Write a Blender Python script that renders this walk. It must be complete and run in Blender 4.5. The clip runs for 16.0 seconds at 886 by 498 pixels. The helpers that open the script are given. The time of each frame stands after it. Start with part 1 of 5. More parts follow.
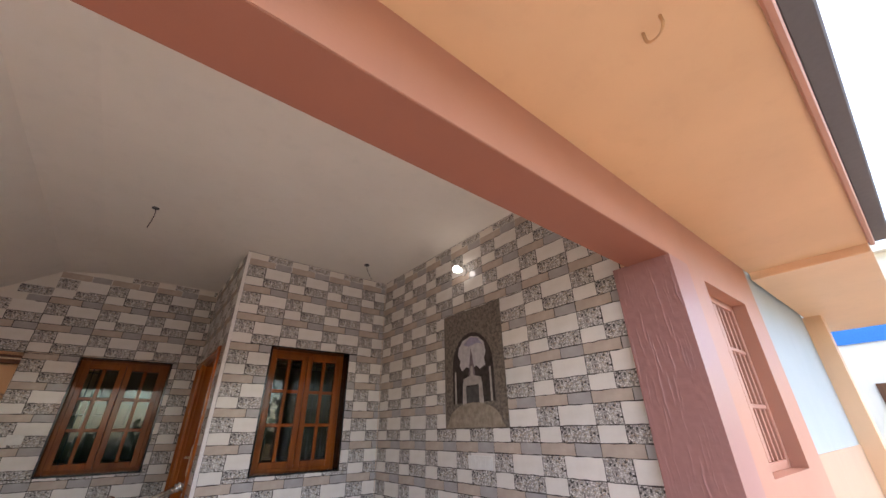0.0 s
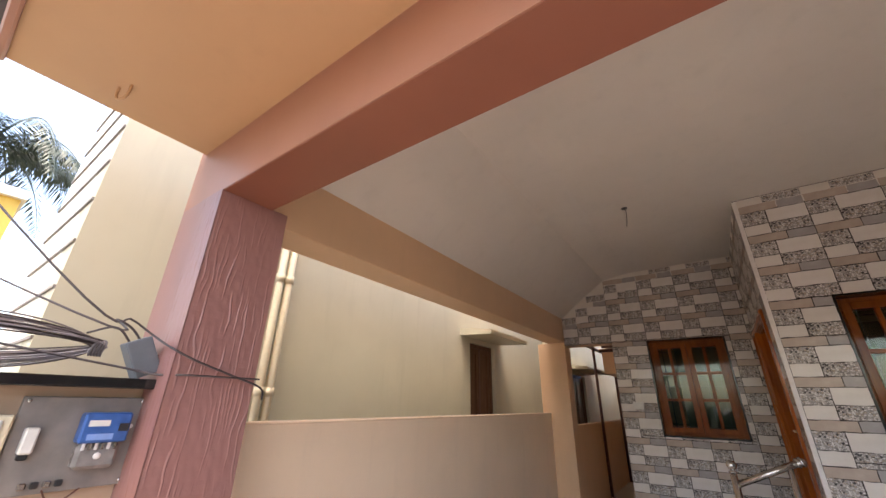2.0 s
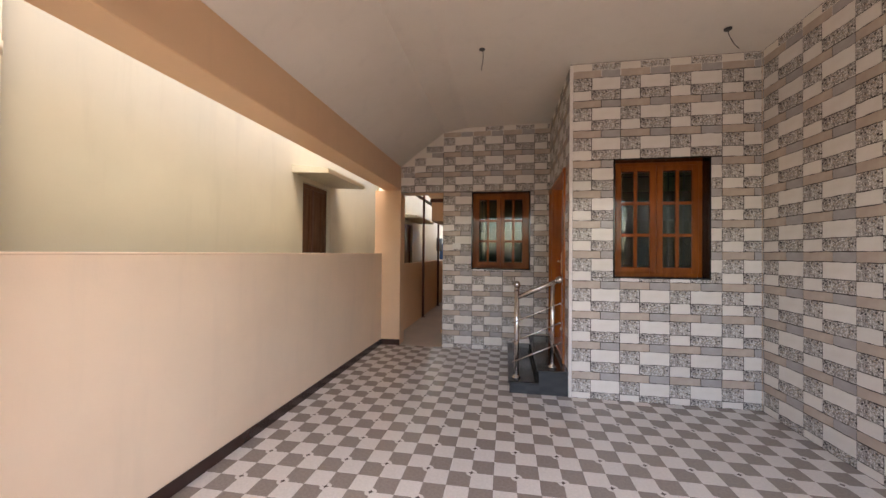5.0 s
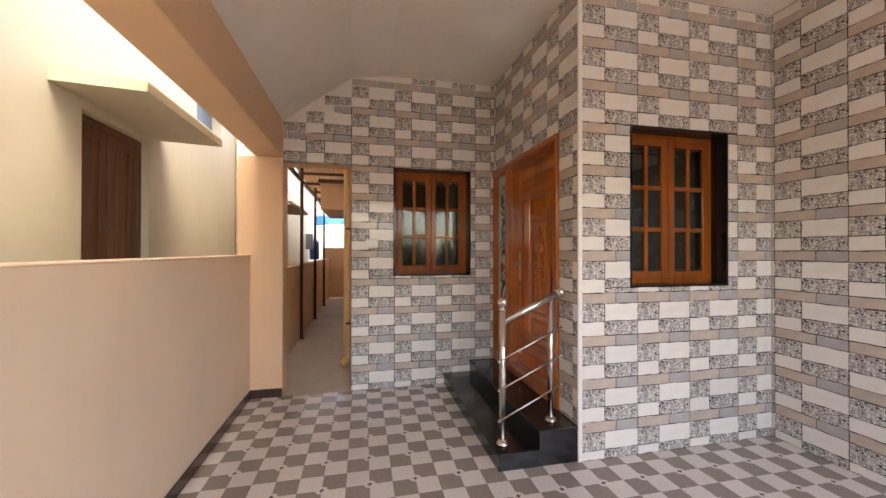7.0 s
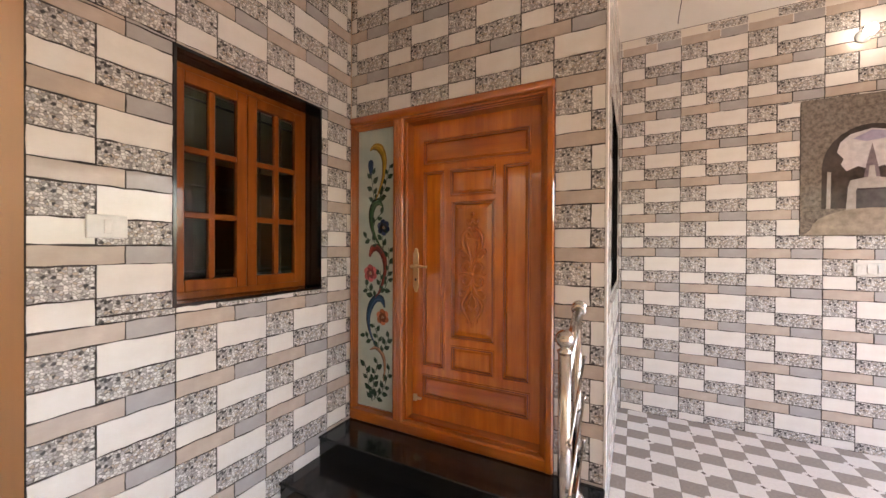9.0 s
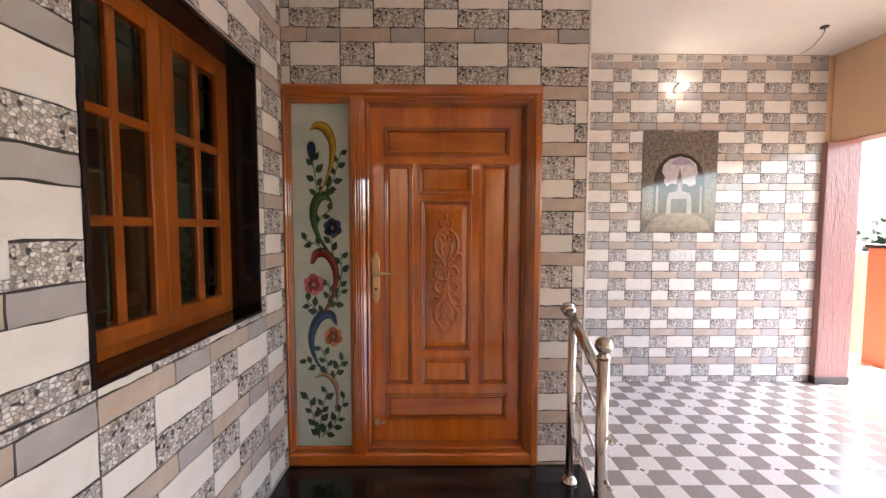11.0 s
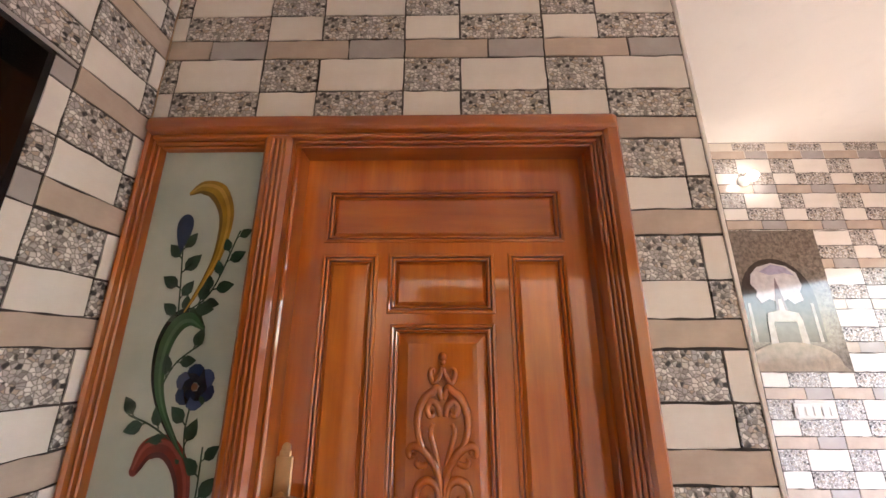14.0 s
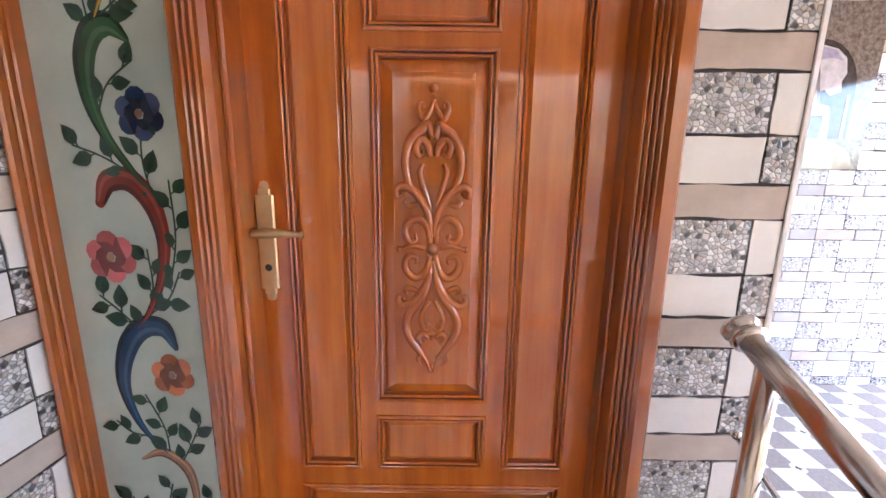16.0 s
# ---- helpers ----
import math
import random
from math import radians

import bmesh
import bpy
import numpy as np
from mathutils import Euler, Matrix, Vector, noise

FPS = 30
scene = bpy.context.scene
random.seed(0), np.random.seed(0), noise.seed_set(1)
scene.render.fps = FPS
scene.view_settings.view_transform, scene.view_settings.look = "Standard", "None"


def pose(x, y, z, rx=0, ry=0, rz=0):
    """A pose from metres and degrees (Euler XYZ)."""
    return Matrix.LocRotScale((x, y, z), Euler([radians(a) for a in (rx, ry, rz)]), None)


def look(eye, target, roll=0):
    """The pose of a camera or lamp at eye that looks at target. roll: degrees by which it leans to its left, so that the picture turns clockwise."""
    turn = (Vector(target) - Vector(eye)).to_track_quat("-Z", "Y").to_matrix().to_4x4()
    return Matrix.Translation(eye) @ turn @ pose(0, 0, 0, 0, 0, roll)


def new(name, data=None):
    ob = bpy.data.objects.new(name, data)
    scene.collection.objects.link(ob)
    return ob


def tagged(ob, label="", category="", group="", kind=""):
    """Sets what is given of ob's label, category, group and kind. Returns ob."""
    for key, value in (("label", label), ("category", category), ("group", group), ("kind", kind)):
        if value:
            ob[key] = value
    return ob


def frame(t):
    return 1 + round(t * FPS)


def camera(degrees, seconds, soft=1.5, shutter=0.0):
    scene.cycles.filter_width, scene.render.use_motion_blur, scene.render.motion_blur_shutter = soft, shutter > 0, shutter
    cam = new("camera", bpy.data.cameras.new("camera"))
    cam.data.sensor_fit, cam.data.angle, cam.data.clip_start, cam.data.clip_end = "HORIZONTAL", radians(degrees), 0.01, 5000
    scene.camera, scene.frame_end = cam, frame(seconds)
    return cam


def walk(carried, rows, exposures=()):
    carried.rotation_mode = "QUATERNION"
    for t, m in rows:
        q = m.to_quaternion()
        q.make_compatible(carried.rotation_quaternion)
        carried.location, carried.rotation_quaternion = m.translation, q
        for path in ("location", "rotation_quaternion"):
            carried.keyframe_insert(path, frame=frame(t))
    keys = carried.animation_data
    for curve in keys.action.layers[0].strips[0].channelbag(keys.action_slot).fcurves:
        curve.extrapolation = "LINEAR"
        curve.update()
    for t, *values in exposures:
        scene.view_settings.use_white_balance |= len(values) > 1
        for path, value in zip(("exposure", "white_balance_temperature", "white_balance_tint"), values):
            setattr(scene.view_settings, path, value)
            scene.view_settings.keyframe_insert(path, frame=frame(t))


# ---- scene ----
cam = camera(100.7, 16.0)
PATH = [
    (0, (-0.619, -4.1, 1.547), (0.512, -2.71, 2.436), -1.0),
    (0.5, (-0.489, -4.117, 1.569), (0.036, -2.407, 2.464), -0.8),
    (1, (-0.404, -4.106, 1.54), (-0.596, -2.337, 2.454), 0.1),
    (1.5, (-0.427, -4.063, 1.566), (-1.174, -2.441, 2.467), -0.2),
    (2, (-0.466, -4.047, 1.54), (-1.537, -2.543, 2.308), 1.1),
    (2.5, (-0.524, -4.013, 1.501), (-1.679, -2.422, 1.868), 0.9),
    (3, (-0.563, -3.982, 1.446), (-1.743, -2.369, 1.526), 0.4),
    (3.5, (-0.501, -3.996, 1.431), (-1.691, -2.388, 1.459), 0.8),
    (4, (-0.556, -3.977, 1.441), (-1.528, -2.229, 1.472), 0.3),
    (4.5, (-0.578, -3.964, 1.425), (-1.186, -2.059, 1.459), 0.4),
    (7, (-1.468, -2.282, 1.461), (-1.035, -0.329, 1.471), 0.1),
    (7.5, (-1.786, -1.778, 1.452), (-0.987, 0.056, 1.456), 0.2),
    (8, (-1.948, -1.259, 1.477), (-0.801, 0.38, 1.462), 0.2),
    (8.5, (-2.04, -0.69, 1.455), (-0.549, 0.642, 1.449), 0.3),
    (9, (-2.015, -0.116, 1.465), (-0.239, 0.803, 1.454), 0.3),
    (9.5, (-2.009, 0.425, 1.466), (-0.052, 0.838, 1.462), 0.4),
    (10, (-2.003, 0.827, 1.503), (-0.003, 0.83, 1.499), 0.2),
    (12.3, (-2.055, 0.774, 1.642), (-0.063, 0.798, 1.459), 0.0),
    (12.5, (-2.052, 0.765, 1.627), (-0.052, 0.772, 1.635), 0.1),
    (13, (-1.768, 0.738, 1.633), (0.207, 0.74, 1.947), 0.2),
    (13.5, (-1.27, 0.748, 1.655), (0.678, 0.755, 2.107), 0.0),
    (14, (-0.958, 0.759, 1.676), (0.964, 0.784, 2.231), 0.0),
    (14.5, (-0.849, 0.766, 1.62), (1.082, 0.767, 2.143), 0.2),
    (15, (-0.807, 0.763, 1.572), (1.182, 0.76, 1.773), 0.3),
    (15.5, (-0.8, 0.757, 1.512), (1.198, 0.748, 1.429), 0.5),
    (16, (-0.795, 0.75, 1.467), (1.17, 0.746, 1.093), 0.8),
]
walk(cam, [(t, look(eye, target, roll)) for t, eye, target, roll in PATH],
     [(0.0, 2.72, 6800, 14), (0.5, 3.64, 6850, 13), (1.0, 3.52, 7050, 13), (1.5, 3.1, 7000, 14), (2.0, 2.5, 7200, 14), (2.5, 2.5, 7300, 14), (3.5, 2.65, 7300, 14), (4.5, 2.92, 7300, 14), (7.0, 3.5, 7500, 14),
      (8.5, 4.12, 7500, 13), (9.5, 4.2, 7050, 15), (10.0, 4.15, 6850, 14), (12.5, 4.3, 6850, 14), (14.0, 4.42, 6750, 14), (14.5, 4.74, 6650, 17), (15.0, 4.74, 5950, 13), (15.5, 4.84, 5850, 12), (16.0, 4.85, 5750, 12)])

# ---- light ----
world = bpy.data.worlds.new("sky")
scene.world = world
world.use_nodes = True
wn, wl = world.node_tree.nodes, world.node_tree.links
sky = wn.new("ShaderNodeTexSky")
sky.sky_type, sky.sun_disc = "NISHITA", False
sky.sun_elevation, sky.sun_rotation = radians(68), radians(158)
sky.air_density, sky.dust_density, sky.ozone_density = 1.0, 2.5, 0.6
wl.new(sky.outputs["Color"], wn["Background"].inputs["Color"])
wn["Background"].inputs["Strength"].default_value = 0.15
sun_data = bpy.data.lights.new("sun", "SUN")
sun_data.energy, sun_data.angle, sun_data.color = 0.85, radians(40), (1.0, 0.96, 0.9)
sun = new("sun", sun_data)
sun.matrix_world = look((1.5, -3.8, 10), (0, 0, 0))

# ---- materials ----
def material(name, rough=0.6, metal=0.0, coat=0.0):
    m = bpy.data.materials.new(name)
    m.use_nodes = True
    b = m.node_tree.nodes["Principled BSDF"]
    b.inputs["Roughness"].default_value = rough
    b.inputs["Metallic"].default_value = metal
    b.inputs["Coat Weight"].default_value = coat
    b.inputs["Coat Roughness"].default_value = 0.05
    return m, m.node_tree.nodes, m.node_tree.links, b


def coords(n, l, scale=(1, 1, 1), kind="Object"):
    tc, mp = n.new("ShaderNodeTexCoord"), n.new("ShaderNodeMapping")
    mp.inputs["Scale"].default_value = scale
    l.new(tc.outputs[kind], mp.inputs["Vector"])
    return mp.outputs["Vector"]


def noise_of(n, l, vec, scale, detail=4.0, rough=0.55):
    t = n.new("ShaderNodeTexNoise")
    t.inputs["Scale"].default_value, t.inputs["Detail"].default_value, t.inputs["Roughness"].default_value = scale, detail, rough
    l.new(vec, t.inputs["Vector"])
    return t.outputs["Fac"]


def ramp_of(n, l, fac, stops, mode="LINEAR"):
    r = n.new("ShaderNodeValToRGB")
    r.color_ramp.interpolation = mode
    el = r.color_ramp.elements
    while len(el) < len(stops):
        el.new(0.5)
    for e, (p, c) in zip(el, stops):
        e.position, e.color = p, (*c, 1)
    l.new(fac, r.inputs["Fac"])
    return r.outputs["Color"]


def mix_of(n, l, fac, a, b, blend="MIX"):
    m = n.new("ShaderNodeMix")
    m.data_type, m.blend_type = "RGBA", blend
    for sock, v in ((m.inputs[0], fac), (m.inputs[6], a), (m.inputs[7], b)):
        if isinstance(v, (int, float)):
            sock.default_value = v
        elif isinstance(v, tuple):
            sock.default_value = (*v, 1)
        else:
            l.new(v, sock)
    return m.outputs[2]


def math_of(n, l, op, a, b=None, c=None):
    m = n.new("ShaderNodeMath")
    m.operation = op
    for i, v in enumerate((a, b, c)):
        if v is None:
            continue
        if isinstance(v, (int, float)):
            m.inputs[i].default_value = v
        else:
            l.new(v, m.inputs[i])
    return m.outputs[0]


def bump_of(n, l, b, height, strength=0.3, dist=0.004):
    k = n.new("ShaderNodeBump")
    k.inputs["Strength"].default_value, k.inputs["Distance"].default_value = strength, dist
    l.new(height, k.inputs["Height"])
    l.new(k.outputs["Normal"], b.inputs["Normal"])


def vary(n, l, col, amount=0.12):
    oi, h = n.new("ShaderNodeObjectInfo"), n.new("ShaderNodeHueSaturation")
    v = math_of(n, l, "MULTIPLY_ADD", oi.outputs["Random"], amount, 1 - amount / 2)
    l.new(v, h.inputs["Value"])
    l.new(col, h.inputs["Color"])
    return h.outputs["Color"]


def paint(name, col, rough=0.6, patch=0.1, grain=0.25, stain=0.06, scale=1.0):
    """Wall paint: soft patches, faint drips and a rolled grain."""
    m, n, l, b = material(name, rough)
    v = coords(n, l)
    a = ramp_of(n, l, noise_of(n, l, v, 1.3 * scale, 5), [(0.3, tuple(c * (1 - patch) for c in col)), (0.7, col)])
    d = noise_of(n, l, coords(n, l, (3.0, 3.0, 0.35)), 2.5, 4)
    f = math_of(n, l, "MULTIPLY", ramp_of(n, l, d, [(0.55, (0, 0, 0)), (0.75, (1, 1, 1))]), stain * 3)
    l.new(mix_of(n, l, f, a, tuple(c * 0.72 for c in col)), b.inputs["Base Color"])
    bump_of(n, l, b, noise_of(n, l, v, 90, 3), grain, 0.0015)
    return m


def wood(name, dark, light, rough=0.28, coat=0.5, axis="z", seed=0.0):
    m, n, l, b = material(name, rough, 0, coat)
    sc = {"z": (9, 9, 0.7), "x": (0.7, 9, 9), "y": (9, 0.7, 9)}[axis]
    tc, mp = n.new("ShaderNodeTexCoord"), n.new("ShaderNodeMapping")
    mp.inputs["Scale"].default_value, mp.inputs["Location"].default_value = sc, (seed, seed * 2, seed * 3)
    l.new(tc.outputs["Object"], mp.inputs["Vector"])
    v = mp.outputs["Vector"]
    g = noise_of(n, l, v, 2.2, 6, 0.6)
    f = noise_of(n, l, v, 14, 4, 0.65)
    c1 = ramp_of(n, l, g, [(0.32, dark), (0.68, light)])
    c2 = mix_of(n, l, math_of(n, l, "MULTIPLY", f, 0.16), c1, tuple(c * 0.55 for c in dark))
    big = ramp_of(n, l, noise_of(n, l, coords(n, l, (1, 1, 0.6)), 3.2, 3), [(0.36, (0.76, 0.68, 0.62)), (0.62, (1, 1, 1))])
    c2 = mix_of(n, l, 1.0, c2, big, "MULTIPLY")
    b.inputs["Specular IOR Level"].default_value = 0.12
    b.inputs["Coat IOR"].default_value = 1.5 + 0.25 * coat
    l.new(vary(n, l, c2, 0.14), b.inputs["Base Color"])
    bump_of(n, l, b, f, 0.06, 0.001)
    return m


def plain(name, col, rough=0.5, metal=0.0, coat=0.0, spread=0.12, scale=30.0, bump=0.05):
    m, n, l, b = material(name, rough, metal, coat)
    v = coords(n, l)
    l.new(ramp_of(n, l, noise_of(n, l, v, scale, 4), [(0.3, tuple(c * (1 - spread) for c in col)), (0.7, col)]), b.inputs["Base Color"])
    if bump:
        bump_of(n, l, b, noise_of(n, l, v, scale * 3, 3), bump, 0.001)
    return m


# wall tile stones
def stone_flat(name, lo, hi, rough=0.16):
    m, n, l, b = material(name, rough)
    v = coords(n, l)
    a = ramp_of(n, l, noise_of(n, l, v, 9, 6, 0.6), [(0.3, lo), (0.7, hi)])
    f = noise_of(n, l, coords(n, l, (1, 1, 3)), 40, 4)
    c = mix_of(n, l, math_of(n, l, "MULTIPLY", f, 0.25), a, tuple(k * 0.82 for k in lo))
    l.new(vary(n, l, c, 0.07), b.inputs["Base Color"])
    bump_of(n, l, b, noise_of(n, l, v, 22, 4), 0.06, 0.002)
    return m


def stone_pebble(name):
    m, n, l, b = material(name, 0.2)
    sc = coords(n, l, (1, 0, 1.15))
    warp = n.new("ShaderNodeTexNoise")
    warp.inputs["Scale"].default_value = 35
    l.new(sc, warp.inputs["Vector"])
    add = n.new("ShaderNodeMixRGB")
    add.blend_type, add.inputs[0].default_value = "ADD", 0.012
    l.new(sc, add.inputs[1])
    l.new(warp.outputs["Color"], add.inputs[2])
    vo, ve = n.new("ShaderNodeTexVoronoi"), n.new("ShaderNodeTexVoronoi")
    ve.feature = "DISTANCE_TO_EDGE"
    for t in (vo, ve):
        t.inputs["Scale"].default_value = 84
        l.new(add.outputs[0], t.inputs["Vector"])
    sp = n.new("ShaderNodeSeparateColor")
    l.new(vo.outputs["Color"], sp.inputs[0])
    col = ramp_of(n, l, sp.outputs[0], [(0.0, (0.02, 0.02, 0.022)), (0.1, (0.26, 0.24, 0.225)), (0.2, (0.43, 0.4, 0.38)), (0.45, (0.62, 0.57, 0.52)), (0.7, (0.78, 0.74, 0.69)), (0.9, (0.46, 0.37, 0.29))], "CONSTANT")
    # Printed pebbles: rounded edge shading and dark gaps are put into the base colour.
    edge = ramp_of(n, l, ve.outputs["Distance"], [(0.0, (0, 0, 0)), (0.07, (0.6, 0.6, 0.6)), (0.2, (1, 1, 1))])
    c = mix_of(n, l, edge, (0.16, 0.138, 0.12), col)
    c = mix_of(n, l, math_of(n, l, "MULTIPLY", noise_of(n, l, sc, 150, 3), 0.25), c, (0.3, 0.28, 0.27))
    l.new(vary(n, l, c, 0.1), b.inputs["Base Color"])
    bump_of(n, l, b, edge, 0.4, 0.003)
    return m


M_WHITE = stone_flat("cream_stone", (0.68, 0.63, 0.57), (0.76, 0.72, 0.67))
M_TAN = stone_flat("tan_stone", (0.42, 0.333, 0.268), (0.53, 0.433, 0.358))
M_GREY = stone_flat("grey_stone", (0.345, 0.315, 0.3), (0.43, 0.4, 0.385))
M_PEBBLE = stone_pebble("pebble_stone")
M_JOINT = plain("dark_joint", (0.03, 0.021, 0.017), 0.8)
M_BEAD = plain("white_edge_bead", (0.75, 0.7, 0.66), 0.35)

M_PEACH = paint("peach_wall_paint", (0.73, 0.48, 0.29), 0.5)
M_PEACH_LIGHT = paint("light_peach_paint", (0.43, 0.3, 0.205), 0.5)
M_PARAPET = paint("pale_peach_paint", (0.88, 0.67, 0.48), 0.5)
M_ORANGE = paint("orange_paint", (0.6, 0.37, 0.2), 0.5)
M_TERRACOTTA = paint("terracotta_paint", (0.55, 0.2, 0.1), 0.5)
M_SALMON = paint("salmon_paint", (0.43, 0.205, 0.138), 0.45)
M_BRICK = paint("brick_red_soffit", (0.27, 0.095, 0.056), 0.5)
M_PILLAR = paint("dusty_rose_paint", (0.33, 0.16, 0.14), 0.35)
M_CEIL = paint("off_white_ceiling_paint", (0.68, 0.62, 0.54), 0.7, 0.07)
M_CREAM = paint("cream_yellow_paint", (0.56, 0.505, 0.36), 0.6, 0.12, stain=0.1)
M_CREAM_W = paint("pale_cream_paint", (0.84, 0.79, 0.66), 0.6)
M_BLUEWALL = paint("pale_blue_paint", (0.34, 0.41, 0.43), 0.5)
M_SKIRT = plain("dark_brown_skirting", (0.045, 0.022, 0.018), 0.25)
M_GRANITE = plain("black_granite", (0.012, 0.012, 0.013), 0.14, coat=0.0, spread=0.5, scale=180, bump=0)
M_CONCRETE = paint("grey_beige_concrete", (0.53, 0.455, 0.37), 0.75, 0.22, 0.4, 0.12)
M_GROUND = paint("dusty_ground", (0.24, 0.215, 0.18), 0.9, 0.25, 0.6, 0.1)
M_DOOR = wood("polished_teak", (0.42, 0.096, 0.008), (0.64, 0.188, 0.018), 0.36, 1.0)
M_DOOR_H = wood("polished_teak_cross", (0.4, 0.09, 0.008), (0.62, 0.178, 0.017), 0.36, 1.0, "y", 3.1)
M_PANEL = wood("polished_teak_panel", (0.47, 0.113, 0.009), (0.72, 0.225, 0.021), 0.36, 1.0, "z", 7.7)
M_CARVE = wood("carved_teak", (0.5, 0.12, 0.014), (0.7, 0.205, 0.024), 0.25, 1.0, "z", 1.9)
M_FRAME = wood("polished_teak_frame", (0.33, 0.075, 0.007), (0.5, 0.145, 0.015), 0.38, 1.0, "z", 6.3)
M_FRAME_H = wood("polished_teak_frame_cross", (0.32, 0.072, 0.007), (0.49, 0.14, 0.015), 0.38, 1.0, "y", 9.3)
M_GROOVE = plain("dark_red_groove", (0.26, 0.048, 0.011), 0.35)
M_WIN = wood("varnished_window_wood", (0.21, 0.052, 0.007), (0.305, 0.083, 0.011), 0.3, 0.35, "z", 5.0)
M_OLDWOOD = wood("brown_shutter_wood", (0.13, 0.068, 0.04), (0.2, 0.105, 0.06), 0.5, 0.1, "z", 4.0)
M_STEEL = plain("stainless_steel", (0.6, 0.555, 0.52), 0.22, 1.0, spread=0.06, scale=60, bump=0.01)
M_BRASS = plain("aged_brass", (0.66, 0.48, 0.26), 0.34, 0.85, spread=0.15, scale=40, bump=0.02)
M_PVC = plain("cream_pvc", (0.78, 0.68, 0.48), 0.4)
M_PVC_P = plain("peach_painted_pvc", (0.75, 0.5, 0.26), 0.4)
M_RUST = plain("brown_painted_steel", (0.13, 0.05, 0.03), 0.5, spread=0.3)
M_PLATE = plain("white_switch_plastic", (0.68, 0.66, 0.62), 0.3, bump=0)
M_BLACK = plain("black_plastic", (0.02, 0.02, 0.022), 0.4)
M_CABLE = plain("dark_cable", (0.06, 0.045, 0.045), 0.5)
M_COIL = plain("grey_brown_cable", (0.2, 0.17, 0.17), 0.5)
M_COIL_L = plain("faded_grey_cable", (0.3, 0.27, 0.28), 0.5)
M_GREYBOX = plain("blue_grey_plastic", (0.1, 0.12, 0.14), 0.4)
M_CASE = plain("slate_grey_plastic", (0.15, 0.17, 0.19), 0.4)
M_BOARD = plain("grey_meter_board", (0.24, 0.21, 0.19), 0.5, spread=0.3, scale=12)
M_BLUE = plain("blue_plastic", (0.04, 0.12, 0.36), 0.35, spread=0.3)
M_BLUE_L = plain("pale_blue_print", (0.2, 0.32, 0.62), 0.3)
M_HAZE = plain("hazy_clear_plastic", (0.27, 0.25, 0.235), 0.12, coat=0.5, spread=0.35, scale=25)
M_TARP = plain("blue_tarpaulin", (0.02, 0.2, 0.62), 0.45)
M_SHEET = plain("weathered_roof_sheet", (0.5, 0.4, 0.31), 0.6, spread=0.3, scale=6)
sn_, sl_ = M_SHEET.node_tree.nodes, M_SHEET.node_tree.links
tr_, mx_ = sn_.new("ShaderNodeBsdfTranslucent"), sn_.new("ShaderNodeMixShader")
tr_.inputs["Color"].default_value = (0.8, 0.6, 0.42, 1)
mx_.inputs[0].default_value = 0.2
sl_.new(sn_["Principled BSDF"].outputs[0], mx_.inputs[1])
sl_.new(tr_.outputs[0], mx_.inputs[2])
sl_.new(mx_.outputs[0], sn_["Material Output"].inputs["Surface"])
M_DARKROOF = plain("dark_grey_fascia", (0.1, 0.095, 0.1), 0.7)
# The shade of the inner rooms is put into this dark green-grey colour.
M_INTERIOR = paint("room_shade_paint", (0.09, 0.11, 0.085), 0.8)


def glass_of(name, col=(0.9, 0.93, 0.92), rough=0.02):
    m, n, l, b = material(name, rough)
    b.inputs["Base Color"].default_value = (*col, 1)
    b.inputs["Transmission Weight"].default_value = 1.0
    b.inputs["IOR"].default_value = 1.5
    return m


M_GLASS = glass_of("window_glass", (0.42, 0.56, 0.44))
M_FROST, fn, fl, fb = material("frosted_painted_glass", 0.07)
fv = coords(fn, fl)
fl.new(ramp_of(fn, fl, noise_of(fn, fl, fv, 5, 4), [(0.3, (0.36, 0.425, 0.38)), (0.7, (0.48, 0.54, 0.475))]), fb.inputs["Base Color"])
M_BULB, bn_, bl_, bb_ = material("lit_bulb", 0.3)
bb_.inputs["Base Color"].default_value = (1, 1, 1, 1)
bb_.inputs["Emission Color"].default_value = (1.0, 0.97, 0.92, 1)
bb_.inputs["Emission Strength"].default_value = 1.7

PX, PY = 0.2875, 0.301


